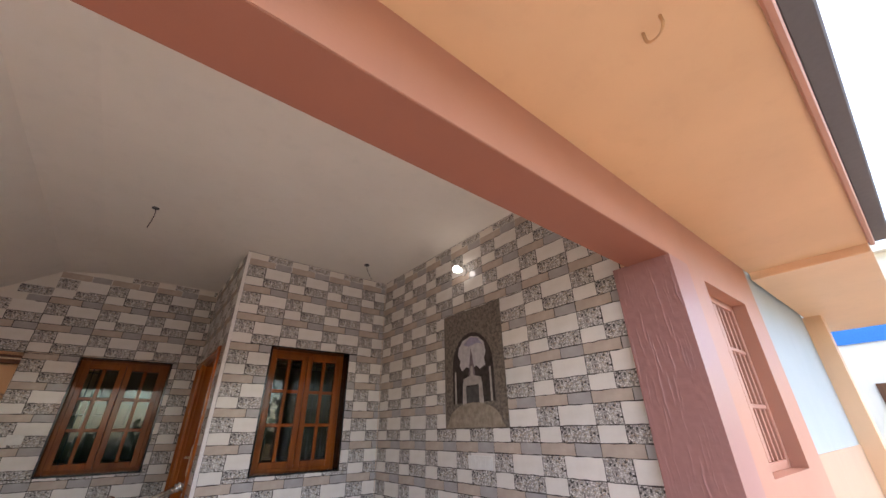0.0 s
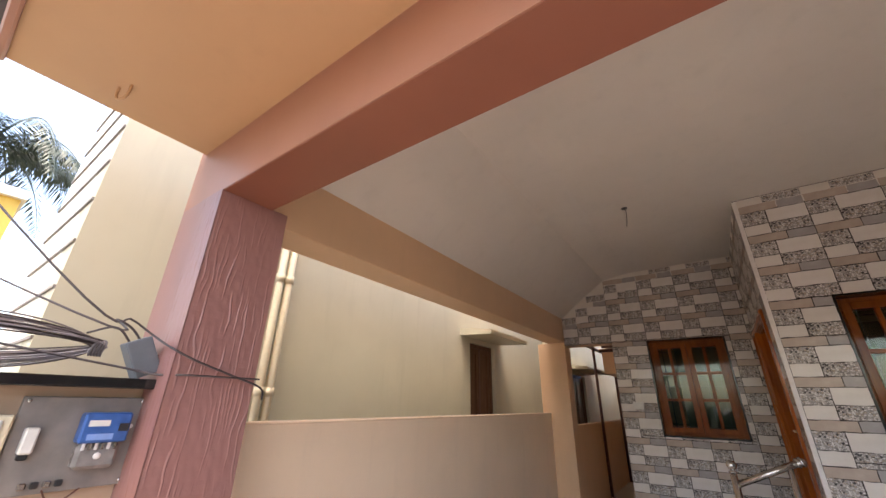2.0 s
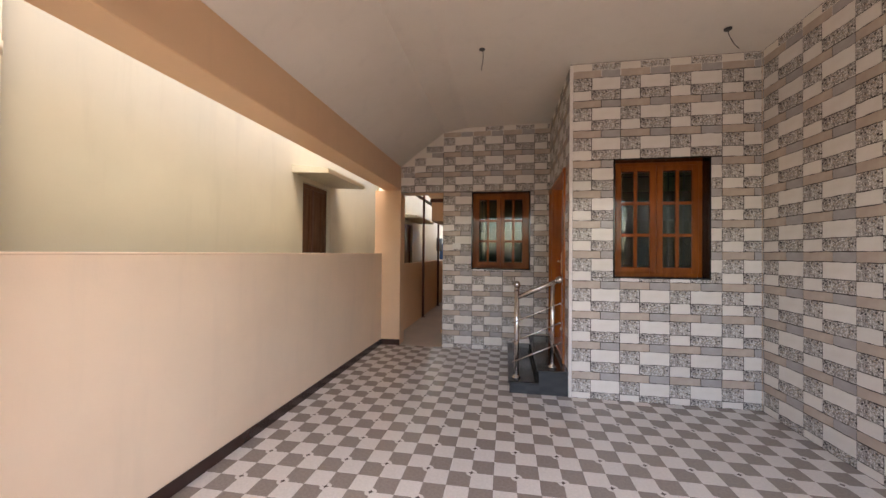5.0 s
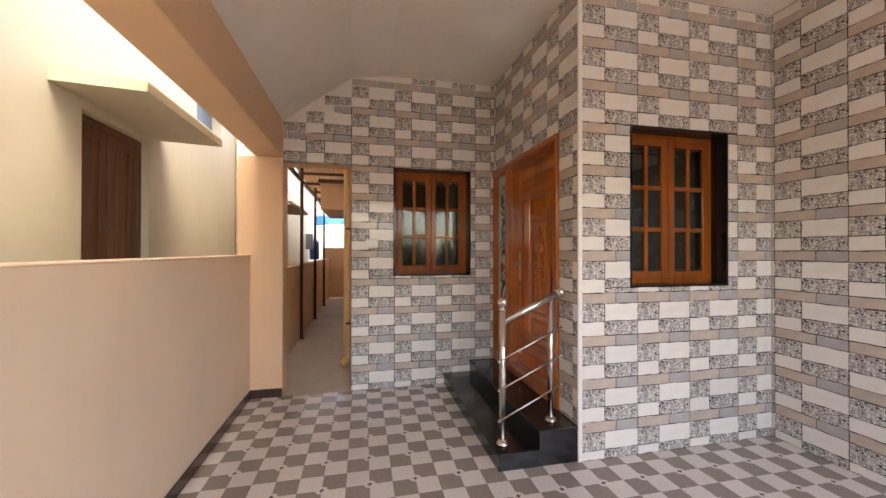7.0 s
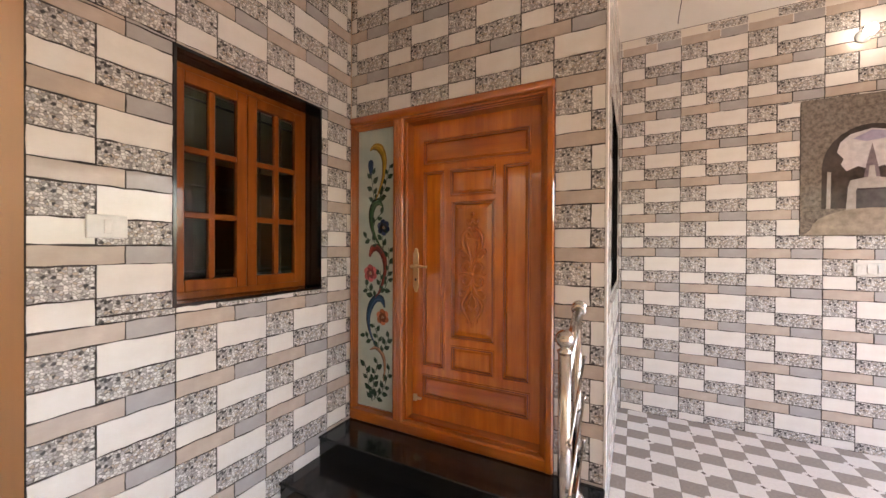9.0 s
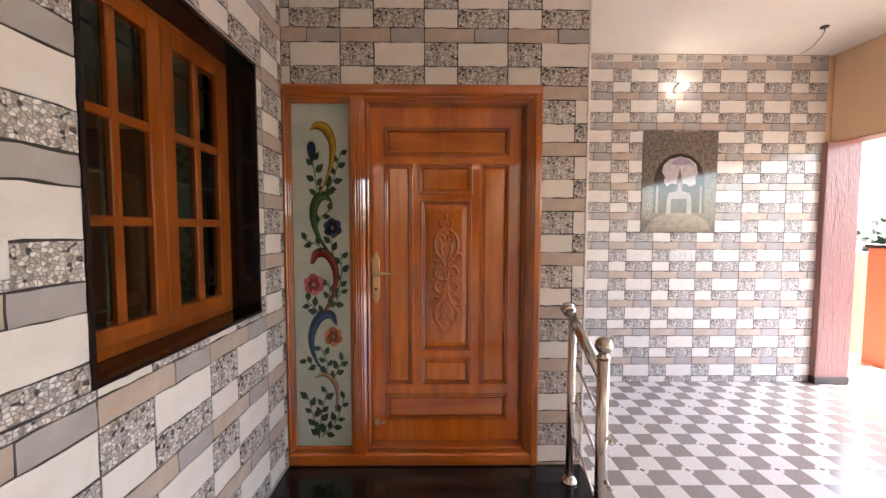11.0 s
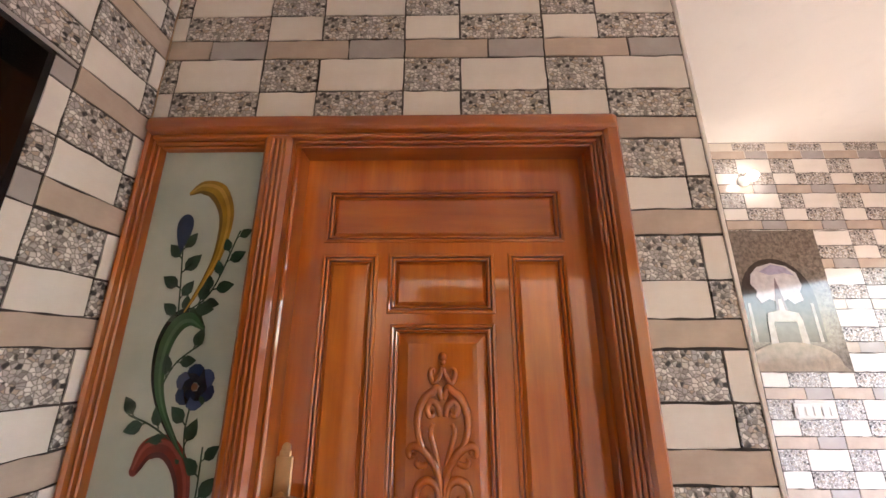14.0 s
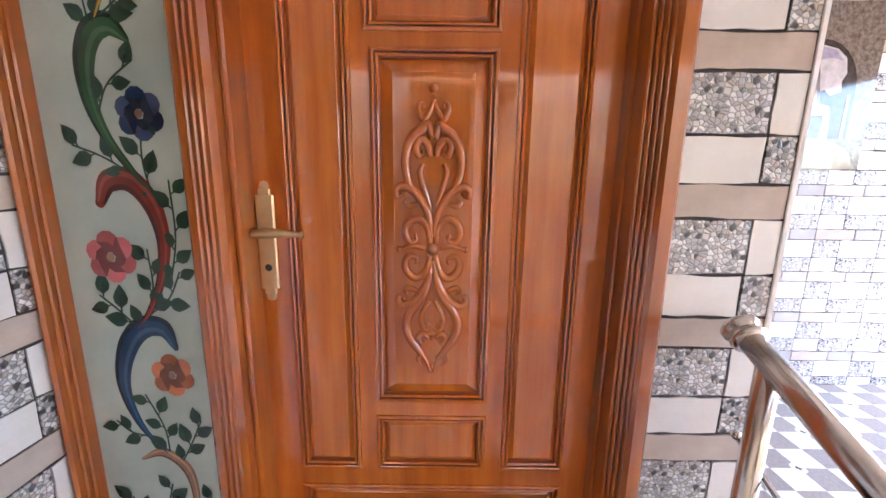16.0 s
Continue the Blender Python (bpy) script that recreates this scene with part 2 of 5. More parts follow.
def floor_pattern():
    """Printed checks, two to a side, with a small four-pointed star in the middle of each tile."""
    m, n, l, b = material("checked_floor_tile", 0.3)
    tc, sp = n.new("ShaderNodeTexCoord"), n.new("ShaderNodeSeparateXYZ")
    nz = n.new("ShaderNodeTexNoise")
    nz.inputs["Scale"].default_value = 26
    l.new(tc.outputs["Object"], nz.inputs["Vector"])
    l.new(tc.outputs["Object"], sp.inputs[0])
    wob = math_of(n, l, "MULTIPLY_ADD", nz.outputs["Fac"], 0.012, -0.006)
    x = math_of(n, l, "ADD", math_of(n, l, "WRAP", sp.outputs[0], PX / 2, -PX / 2), wob)
    y = math_of(n, l, "ADD", math_of(n, l, "WRAP", sp.outputs[1], PY / 2, -PY / 2), wob)
    ax, ay = math_of(n, l, "ABSOLUTE", x), math_of(n, l, "ABSOLUTE", y)
    same = math_of(n, l, "GREATER_THAN", math_of(n, l, "MULTIPLY", x, y), 0.0)
    dist = math_of(n, l, "SQRT", math_of(n, l, "ADD", math_of(n, l, "MULTIPLY", x, x), math_of(n, l, "MULTIPLY", y, y)))
    dark = math_of(n, l, "MULTIPLY", same, math_of(n, l, "GREATER_THAN", dist, 0.036))
    star = math_of(n, l, "LESS_THAN", math_of(n, l, "ADD", math_of(n, l, "SQRT", ax), math_of(n, l, "SQRT", ay)), 0.165)
    v = tc.outputs["Object"]
    mott = noise_of(n, l, v, 60, 5, 0.65)
    big = noise_of(n, l, v, 3, 3)
    cd = ramp_of(n, l, mott, [(0.3, (0.215, 0.178, 0.154)), (0.7, (0.3, 0.25, 0.217))])
    cl = ramp_of(n, l, mott, [(0.3, (0.6, 0.55, 0.5)), (0.7, (0.72, 0.665, 0.61))])
    c = mix_of(n, l, dark, cl, cd)
    c = mix_of(n, l, star, c, (0.09, 0.065, 0.055))
    c = mix_of(n, l, math_of(n, l, "MULTIPLY", big, 0.12), c, (0.3, 0.26, 0.22))
    l.new(vary(n, l, c, 0.05), b.inputs["Base Color"])
    bump_of(n, l, b, mott, 0.12, 0.001)
    r = math_of(n, l, "MULTIPLY_ADD", big, 0.14, 0.13)
    l.new(r, b.inputs["Roughness"])
    return m


M_FLOOR = floor_pattern()

# ---- builders ----
def part(name, bm, mat, parent=None, label="", smooth=False):
    me = bpy.data.meshes.new(name)
    bmesh.ops.recalc_face_normals(bm, faces=bm.faces)
    if smooth:
        for f in bm.faces:
            f.smooth = True
    bm.to_mesh(me)
    bm.free()
    for k in (mat if isinstance(mat, (list, tuple)) else (mat,)):
        me.materials.append(k)
    ob = new(name, me)
    if parent is not None:
        ob.parent = parent
    if label:
        ob["label"] = label
    return ob


def thing(name, label, category, group="", kind="", at=(0, 0, 0)):
    e = new(name)
    e.location = at
    e.empty_display_size = 0.1
    return tagged(e, label, category, group, kind)


def box(bm, x0, x1, y0, y1, z0, z1, bevel=0.0, seg=1):
    r = bmesh.ops.create_cube(bm, size=1.0, matrix=Matrix.Translation(((x0 + x1) / 2, (y0 + y1) / 2, (z0 + z1) / 2)) @ Matrix.Diagonal((abs(x1 - x0), abs(y1 - y0), abs(z1 - z0), 1)))
    if bevel:
        es = {e for v in r["verts"] for e in v.link_edges}
        bmesh.ops.bevel(bm, geom=list(es), offset=bevel, segments=seg, affect="EDGES", profile=0.5)


def boxes(*rows, bevel=0.0):
    bm = bmesh.new()
    for r in rows:
        box(bm, *r, bevel=bevel)
    return bm


def spline(pts, per=8):
    """Catmull-Rom points through pts."""
    p = [Vector(q) for q in pts]
    p = [p[0] * 2 - p[1]] + p + [p[-1] * 2 - p[-2]]
    out = []
    for i in range(1, len(p) - 2):
        for k in range(per):
            t = k / per
            a, b, c, d = p[i - 1:i + 3]
            out.append(0.5 * (2 * b + (c - a) * t + (2 * a - 5 * b + 4 * c - d) * t * t + (3 * b - a - 3 * c + d) * t ** 3))
    return out + [p[-2]]


def tube(bm, pts, r, seg=8, caps=True):
    """A round sweep; r is one radius or one for each point."""
    pts = [Vector(p) for p in pts]
    rs = list(r) if isinstance(r, (list, tuple)) else [r] * len(pts)
    rings, side = [], None
    for i, p in enumerate(pts):
        d = (pts[min(i + 1, len(pts) - 1)] - pts[max(i - 1, 0)]).normalized()
        if side is None:
            side = d.orthogonal().normalized()
        side = (side - d * side.dot(d)).normalized()
        up = d.cross(side)
        rings.append([bm.verts.new(p + rs[i] * (math.cos(a) * side + math.sin(a) * up)) for a in (2 * math.pi * k / seg for k in range(seg))])
    for a, b in zip(rings, rings[1:]):
        for k in range(seg):
            bm.faces.new((a[k], a[(k + 1) % seg], b[(k + 1) % seg], b[k]))
    if caps:
        bm.faces.new(rings[0][::-1])
        bm.faces.new(rings[-1])


def lathe(bm, prof, at=(0, 0, 0), turn=None, seg=20):
    """A turned body: prof is radius, height."""
    m = Matrix.Translation(at) @ (turn.to_4x4() if turn else Matrix())
    rings = [[bm.verts.new(m @ Vector((max(r, 1e-4) * math.cos(2 * math.pi * k / seg), max(r, 1e-4) * math.sin(2 * math.pi * k / seg), h))) for k in range(seg)] for r, h in prof]
    for a, b in zip(rings, rings[1:]):
        for k in range(seg):
            bm.faces.new((a[k], a[(k + 1) % seg], b[(k + 1) % seg], b[k]))
    bm.faces.new(rings[0][::-1])
    bm.faces.new(rings[-1])


def cut(rects, hole):
    """Rectangles (u0, u1, v0, v1) less a hole."""
    out = []
    a0, a1, b0, b1 = hole
    for u0, u1, v0, v1 in rects:
        if a0 >= u1 or a1 <= u0 or b0 >= v1 or b1 <= v0:
            out.append((u0, u1, v0, v1))
            continue
        if v0 < b0:
            out.append((u0, u1, v0, b0))
        if b1 < v1:
            out.append((u0, u1, b1, v1))
        m0, m1 = max(v0, b0), min(v1, b1)
        if u0 < a0:
            out.append((u0, a0, m0, m1))
        if a1 < u1:
            out.append((a1, u1, m0, m1))
    return out


def frame_of(bm, u0, u1, v0, v1, w, d0, d1, put, bevel=0.003):
    """A rectangular frame of members w wide between depths d0 and d1; put(u, d, v) gives the place."""
    for a0, a1, b0, b1 in ((u0, u0 + w, v0, v1), (u1 - w, u1, v0, v1), (u0 + w, u1 - w, v1 - w, v1), (u0 + w, u1 - w, v0, v0 + w)):
        slab(bm, a0, a1, b0, b1, d0, d1, put, bevel)


def slab(bm, u0, u1, v0, v1, d0, d1, put, bevel=0.0):
    a, b = put(u0, d0, v0), put(u1, d1, v1)
    box(bm, min(a[0], b[0]), max(a[0], b[0]), min(a[1], b[1]), max(a[1], b[1]), min(a[2], b[2]), max(a[2], b[2]), bevel)


# ---- plan ----
YB = 1.665          # back wall
XM = 1.71           # mural wall
XP = -2.54          # parapet face
XC = -2.24          # column and side beam face
ZC = 3.34           # ceiling
ZB = 2.472          # front beam underside
YF0, YF1 = -3.415, -3.16
T = 0.012           # tile thickness
W1 = (-1.135, -0.279, 1.193, 2.35)
W2 = (0.415, 1.283, 1.2, 2.372)
D = (0.256, 1.66, 0.25, 2.365)
PO = (XC, -1.573, 0.0, 2.35)


def wall(name, bm, mat, label):
    return tagged(part(name, bm, mat), label, "wall", kind="structure")


def pierced(d0, d1, u0, u1, z0, z1, holes, put):
    """One welded wall with holes; put(u, depth, z) gives the place."""
    us = sorted({u0, u1, *(k for h in holes for k in h[:2] if u0 < k < u1)})
    zs = sorted({z0, z1, *(k for h in holes for k in h[2:] if z0 < k < z1)})
    nu, nz = len(us) - 1, len(zs) - 1

    def full(i, j):
        if not (0 <= i < nu and 0 <= j < nz):
            return False
        cu, cz = (us[i] + us[i + 1]) / 2, (zs[j] + zs[j + 1]) / 2
        return not any(h[0] < cu < h[1] and h[2] < cz < h[3] for h in holes)

    bm, made = bmesh.new(), {}

    def v(i, j, k):
        if (i, j, k) not in made:
            made[i, j, k] = bm.verts.new(put(us[i], (d0, d1)[k], zs[j]))
        return made[i, j, k]

    for i in range(nu):
        for j in range(nz):
            if not full(i, j):
                continue
            for k in (0, 1):
                bm.faces.new((v(i, j, k), v(i + 1, j, k), v(i + 1, j + 1, k), v(i, j + 1, k)))
            for di, dj, p, q in ((-1, 0, (i, j), (i, j + 1)), (1, 0, (i + 1, j), (i + 1, j + 1)), (0, -1, (i, j), (i + 1, j)), (0, 1, (i, j + 1), (i + 1, j + 1))):
                if not full(i + di, j + dj):
                    bm.faces.new((v(*p, 0), v(*q, 0), v(*q, 1), v(*p, 1)))
    return bm


def wall_y(y0, y1, u0, u1, z0, z1, holes):
    return pierced(y0, y1, u0, u1, z0, z1, holes, lambda u, d, z: (u, d, z))


def wall_x(x0, x1, u0, u1, z0, z1, holes):
    return pierced(x0, x1, u0, u1, z0, z1, holes, lambda u, d, z: (d, u, z))


wall_back = wall("wall_back", wall_y(YB + T, YB + 0.24, XC, -0.0, 0, 3.6, [PO, W1, (XC, -1.85, 2.98, 3.6)]), M_PEACH, "back porch wall clad in patterned stone-look tiles")
wall_door = wall("wall_door", wall_x(T, 0.24, T, YB + 0.24, 0, 3.6, [(D[0], D[1], D[2], D[3])]), M_PEACH, "tiled side wall of the bay with the front door")
wall_bay = wall("wall_bay", wall_y(T, 0.24, 0.24, XM + T, 0, 3.6, [W2]), M_PEACH, "tiled front wall of the bay with a wooden window")
wall_mural = wall("wall_mural", wall_x(XM + T, XM + 0.22, YF1, T, 0, 3.6, []), M_PEACH, "tiled porch wall with an arch picture panel")
# Added walls and floor close the rooms behind the windows.
wall_inner = wall("wall_inner", boxes((5.6, 5.8, -3.2, 9.9, 0, 3.6), (-1.573, 5.8, 9.7, 9.9, 0, 3.6)), M_INTERIOR, "plain added walls closing the inner rooms, their shade put into dark paint")
tagged(part("inner_floor", boxes((-1.36, 5.6, YB + 0.245, 9.7, 0.1, 0.25), (0.245, 5.6, 0.245, YB + 0.245, 0.1, 0.25)), M_INTERIOR), "added inner floor of the house, its shade put into dark paint", "floor", kind="structure")
wall("wall_passage", wall_x(-1.573, -1.37, YB + 0.24, 9.7, 0, 3.6, [(3.05, 4.1, 1.3, 2.02)]), M_PEACH, "peach painted side wall of the narrow passage")

parapet = wall("parapet", boxes((-2.66, XP, YF1, YB, 0, 1.405)), M_PARAPET, "low peach painted parapet wall of the porch")
tagged(part("parapet_cap", boxes((-2.675, XP + 0.008, YF1 + 0.002, YB - 0.002, 1.405, 1.418), bevel=0.004), M_PARAPET), "thin plaster lip on top of the parapet", "trim", kind="structure")
tagged(part("column", boxes((-2.66, XC, YB, YB + 0.24, 0, 2.4), bevel=0.006), M_PEACH), "square peach painted corner column", "column", kind="structure")
tagged(part("side_beam", boxes((-2.5, XC, YF1, YB + 0.24, 2.4, 2.9), bevel=0.006), M_PEACH), "peach painted concrete side beam over the parapet", "beam", kind="structure")
tagged(part("baseboard", boxes((XP, XP + 0.012, YF1, YB, 0, 0.085), (XP + 0.012, XC, YB - 0.012, YB, 0, 0.085), bevel=0.002), M_SKIRT), "dark brown tile skirting along the parapet", "baseboard", kind="structure")

bm = bmesh.new()
prof = [(XC, 2.76), (-1.95, 2.99), (-1.56, 3.27), (-1.2, 3.325), (-0.4, ZC), (XM + 0.1, ZC), (XM + 0.1, 3.6), (-1.5, 3.6), (XC, 2.9)]
va = [bm.verts.new((x, YF1, z)) for x, z in prof]
vb = [bm.verts.new((x, YB + 0.01, z)) for x, z in prof]
for i in range(len(prof)):
    j = (i + 1) % len(prof)
    bm.faces.new((va[i], va[j], vb[j], vb[i]))
bm.faces.new(va)
bm.faces.new(vb[::-1])
tagged(part("ceiling", bm, M_CEIL), "off-white painted porch ceiling that slopes down along one side", "ceiling", kind="structure")
# Unseen slab that keeps the sky out of the inner rooms.
tagged(part("roof", boxes((-1.55, 5.9, -3.2, 9.95, 3.602, 3.72)), M_CREAM_W), "flat concrete roof slab, unseen, closing the inner rooms", "roof", kind="structure")

# front beam, pillars and canopy
front_beam = tagged(part("front_beam", boxes((-2.66, 1.93, YF0, YF1, ZB, 2.9), (-1.9, 1.93, YF0, YF1, 2.9, 3.6)), M_SALMON), "salmon painted concrete beam over the porch front", "beam", kind="structure")
# Thin slab under the beam, darker and redder than the beam itself.
tagged(part("beam_soffit", boxes((-2.222, 1.65, YF0 + 0.002, YF1 - 0.001, ZB - 0.006, ZB - 0.001), bevel=0.001), M_BRICK), "brick red underside of the front beam, darker than its face", "trim", kind="structure")
tagged(part("beam_lining", boxes((XC, XM, YF1, YF1 + 0.006, ZB + 0.004, 2.8), (-1.7, XM, YF1, YF1 + 0.006, 2.8, 3.335)), M_PEACH), "peach painted inner face of the front beam", "trim", kind="structure")


def rippled(bm, s0, s1, z0, z1, put, ns=120, nz=150, seed=0.0):
    """A face with vertical trowelled ridges."""
    rows = []
    for j in range(nz + 1):
        z = z0 + (z1 - z0) * j / nz
        row = []
        for i in range(ns + 1):
            s = s0 + (s1 - s0) * i / ns
            ph = s / 0.0175 + 1.3 * noise.noise((s * 11, z * 3.4, seed)) + 0.5 * noise.noise((s * 25, z * 11, seed + 5))
            k = abs(ph - round(ph)) * 2
            on = max(0.0, min(1.0, 0.08 + 1.7 * noise.noise((round(ph) * 3.7, z * 5.0, seed + 9))))
            edge = min(1.0, i / 4, (ns - i) / 4)
            h = (max(0.0, 1 - k * 2.2) * on * 0.0038 + 0.0012 * noise.noise((s * 40, z * 25, seed))) * edge
            row.append(bm.verts.new(put(s, h, z)))
        rows.append(row)
    for a, b in zip(rows, rows[1:]):
        for i in range(ns):
            bm.faces.new((a[i], a[i + 1], b[i + 1], b[i]))


bm = boxes((-2.66, -2.23, YF0, YF1 + 0.09, 0, ZB))
rippled(bm, YF0, YF1 + 0.09, 0.0, ZB, lambda s, h, z: (-2.222 + h, s, z), seed=1.0)
rippled(bm, -2.43, -2.222, 0.0, ZB, lambda s, h, z: (s, YF0 - 0.004 - 0.4 * h, z), 60, 150, seed=4.0)
tagged(part("pillar", bm, M_PILLAR), "dusty pink pillar with vertical trowelled plaster ripples", "pillar", kind="structure")
bm = boxes((1.658, 1.93, YF0, YF1 + 0.09, 0, ZB))
rippled(bm, YF0, YF1 + 0.09, 0.0, ZB, lambda s, h, z: (1.65 - h, s, z), seed=7.0)
tagged(part("pillar", bm, M_PILLAR), "dusty pink pillar with rippled plaster beside the tiled wall", "pillar", kind="structure")
tagged(part("baseboard", boxes((1.636, 1.65, YF0, YF1 + 0.102, 0, 0.075), (1.65, XM, YF1 + 0.09, YF1 + 0.102, 0, 0.075), bevel=0.002), M_SKIRT), "dark skirting round the foot of the pillar", "baseboard", kind="structure")

canopy = tagged(part("canopy", boxes((-2.6, 3.62, -4.2, YF0, 2.825, 2.95)), M_ORANGE), "orange painted concrete canopy over the entrance", "canopy", kind="structure")
tagged(part("canopy_lip", boxes((-2.6, 3.62, -4.235, -4.2, 2.795, 2.98), bevel=0.008), M_SALMON), "salmon drip edge along the canopy", "trim", kind="structure")
tagged(part("canopy_edge", boxes((-2.62, 3.9, -4.34, -4.24, 2.9, 3.2), bevel=0.01), M_DARKROOF), "weathered dark grey edge above the canopy", "trim", kind="structure")
tagged(part("canopy_end", boxes((3.64, 7.2, -4.2, YF0, 2.76, 2.9), bevel=0.005), M_PEACH), "lower peach canopy further along the front", "canopy", kind="structure")
WR = (2.17, 3.02, 1.29, 2.415)
wall("wall_front", wall_y(YF0, YF0 + 0.2, 1.93, 3.45, 0, 3.6, [WR]), M_SALMON, "salmon painted front wall beside the porch")
wall("wall_front", wall_y(YF0 + 0.02, YF0 + 0.2, 3.45, 5.8, 1.345, 3.6, []), M_BLUEWALL, "pale blue painted upper part of the front wall")
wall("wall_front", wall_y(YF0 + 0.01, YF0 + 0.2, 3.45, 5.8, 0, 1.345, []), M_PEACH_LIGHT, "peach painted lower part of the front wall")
wall("wall_front", boxes((5.8, 6.05, -3.57, -3.2, -0.2, 2.76)), M_PEACH, "peach painted projecting end wall")

# steps of black granite
steps = tagged(new("entrance_steps"), "two polished black granite steps up to the front door", "steps", kind="structure")
part("landing", boxes((-0.285, T, 0.012, YB, 0, 0.228)), M_GRANITE, steps)
part("tread", boxes((-0.3, 0.06, 0.0, YB, 0.228, 0.25), bevel=0.006), M_GRANITE, steps)
part("riser", boxes((-0.58, -0.285, 0.012, YB, 0, 0.1)), M_GRANITE, steps)
part("tread", boxes((-0.595, -0.286, 0.0, YB, 0.1, 0.122), bevel=0.006), M_GRANITE, steps)

# ---- ground ----
bm = bmesh.new()
bmesh.ops.create_grid(bm, x_segments=4, y_segments=4, size=400, matrix=Matrix.Translation((0, 0, -0.12)))
tagged(part("ground", bm, M_GROUND), "dusty open ground round the house", "ground", kind="structure")

# ---- door ----
def mould(bm, y0, y1, z0, z1, w, x0, x1, put):
    """A sloped picture-frame moulding round an opening."""
    o = [(y0, z0), (y1, z0), (y1, z1), (y0, z1)]
    i = [(y0 + w, z0 + w), (y1 - w, z0 + w), (y1 - w, z1 - w), (y0 + w, z1 - w)]
    vo = [bm.verts.new(put(a, x0, b)) for a, b in o]
    vi = [bm.verts.new(put(a, x1, b)) for a, b in i]
    for k in range(4):
        j = (k + 1) % 4
        bm.faces.new((vo[k], vo[j], vi[j], vi[k]))


def P(u, d, v):
    return (d, u, v)


door_frame = thing("door_frame", "polished teak door frame with a side light, set in tiled wall", "door frame", at=(0, 0.96, 0.25))


def sub(name, bm, mat, parent, label="", smooth=False):
    ob = part(name, bm, mat, parent, label, smooth)
    top = parent
    while top.parent:
        top = top.parent
    off = Matrix.Translation(top.location).inverted()
    if parent is top:
        ob.matrix_parent_inverse = off
    return ob


bm = bmesh.new()
slab(bm, D[0], 0.3, 0.25, D[3], -0.022, 0.14, P, 0.008)
for k in range(4):
    slab(bm, 0.298 + 0.0085 * k, 0.308 + 0.0085 * k, 0.32, 2.3 - 0.006 * k, -0.014 + 0.009 * k, 0.14, P, 0.0035)
slab(bm, 0.331, 0.341, 0.32, 2.282, 0.06, 0.14, P, 0.004)
sub("jamb", bm, M_FRAME, door_frame)
bm = bmesh.new()
slab(bm, 1.645, D[1], 0.25, D[3], -0.014, 0.14, P, 0.005)
for k in range(2):
    slab(bm, 1.631 + 0.007 * k, 1.639 + 0.007 * k, 0.32, 2.3, 0.016 - 0.012 * k, 0.14, P, 0.003)
sub("jamb", bm, M_FRAME, door_frame)
bm = bmesh.new()
slab(bm, 1.218, 1.3, 0.3, 2.31, -0.016, 0.14, P, 0.012)
for a, b in ((1.204, 1.22), (1.298, 1.314)):
    slab(bm, a, b, 0.32, 2.3, 0.022, 0.14, P, 0.005)
for a in (1.238, 1.252, 1.266):
    slab(bm, a, a + 0.01, 0.33, 2.29, -0.021, 0.0, P, 0.003)
sub("mullion", bm, M_FRAME, door_frame)
bm = bmesh.new()
box(bm, -0.03, 0.14, D[0] + 0.001, D[1] - 0.001, 2.31, D[3], 0.02, 4)
slab(bm, 0.3, 1.64, 2.296, 2.312, -0.01, 0.14, P, 0.004)
slab(bm, 0.31, 1.64, 2.288, 2.298, 0.006, 0.14, P, 0.004)
slab(bm, 0.32, 1.63, 2.28, 2.29, 0.02, 0.14, P, 0.004)
sub("head", bm, M_FRAME_H, door_frame)
bm = bmesh.new()
slab(bm, D[0] + 0.001, D[1] - 0.001, 0.25, 0.325, -0.018, 0.14, P, 0.01)
slab(bm, 0.3, 1.64, 0.323, 0.337, 0.03, 0.14, P, 0.004)
sub("sill", bm, M_FRAME_H, door_frame)

front_door = thing("front_door", "closed polished teak front door with carved centre panel", "door", at=(0.12, 0.77, 0.335))
XL = 0.1            # face of the door leaf
panels = [(0.418, 1.122, 2.012, 2.165), (0.633, 0.925, 1.8, 1.957), (0.975, 1.122, 0.68, 1.957), (0.418, 0.57, 0.68, 1.957), (0.636, 0.912, 0.886, 1.749), (0.636, 0.912, 0.68, 0.826), (0.418, 1.122, 0.468, 0.61)]
rs = [(0.342, 1.205, 0.338, 2.285)]
for p in panels:
    rs = cut(rs, p)
bm = bmesh.new()
for r in rs:
    slab(bm, r[0], r[1], r[2], r[3], XL, XL + 0.035, P)
bmesh.ops.remove_doubles(bm, verts=bm.verts, dist=1e-5)
sub("leaf", bm, M_DOOR, front_door)
BEAD = [(-0.011, 0.001), (-0.009, -0.004), (-0.003, -0.0055), (0.0005, -0.003), (0.0015, 0.006), (0.003, 0.006), (0.004, -0.001), (0.0075, -0.0025), (0.011, 0.0), (0.0125, 0.009), (0.0145, 0.012)]
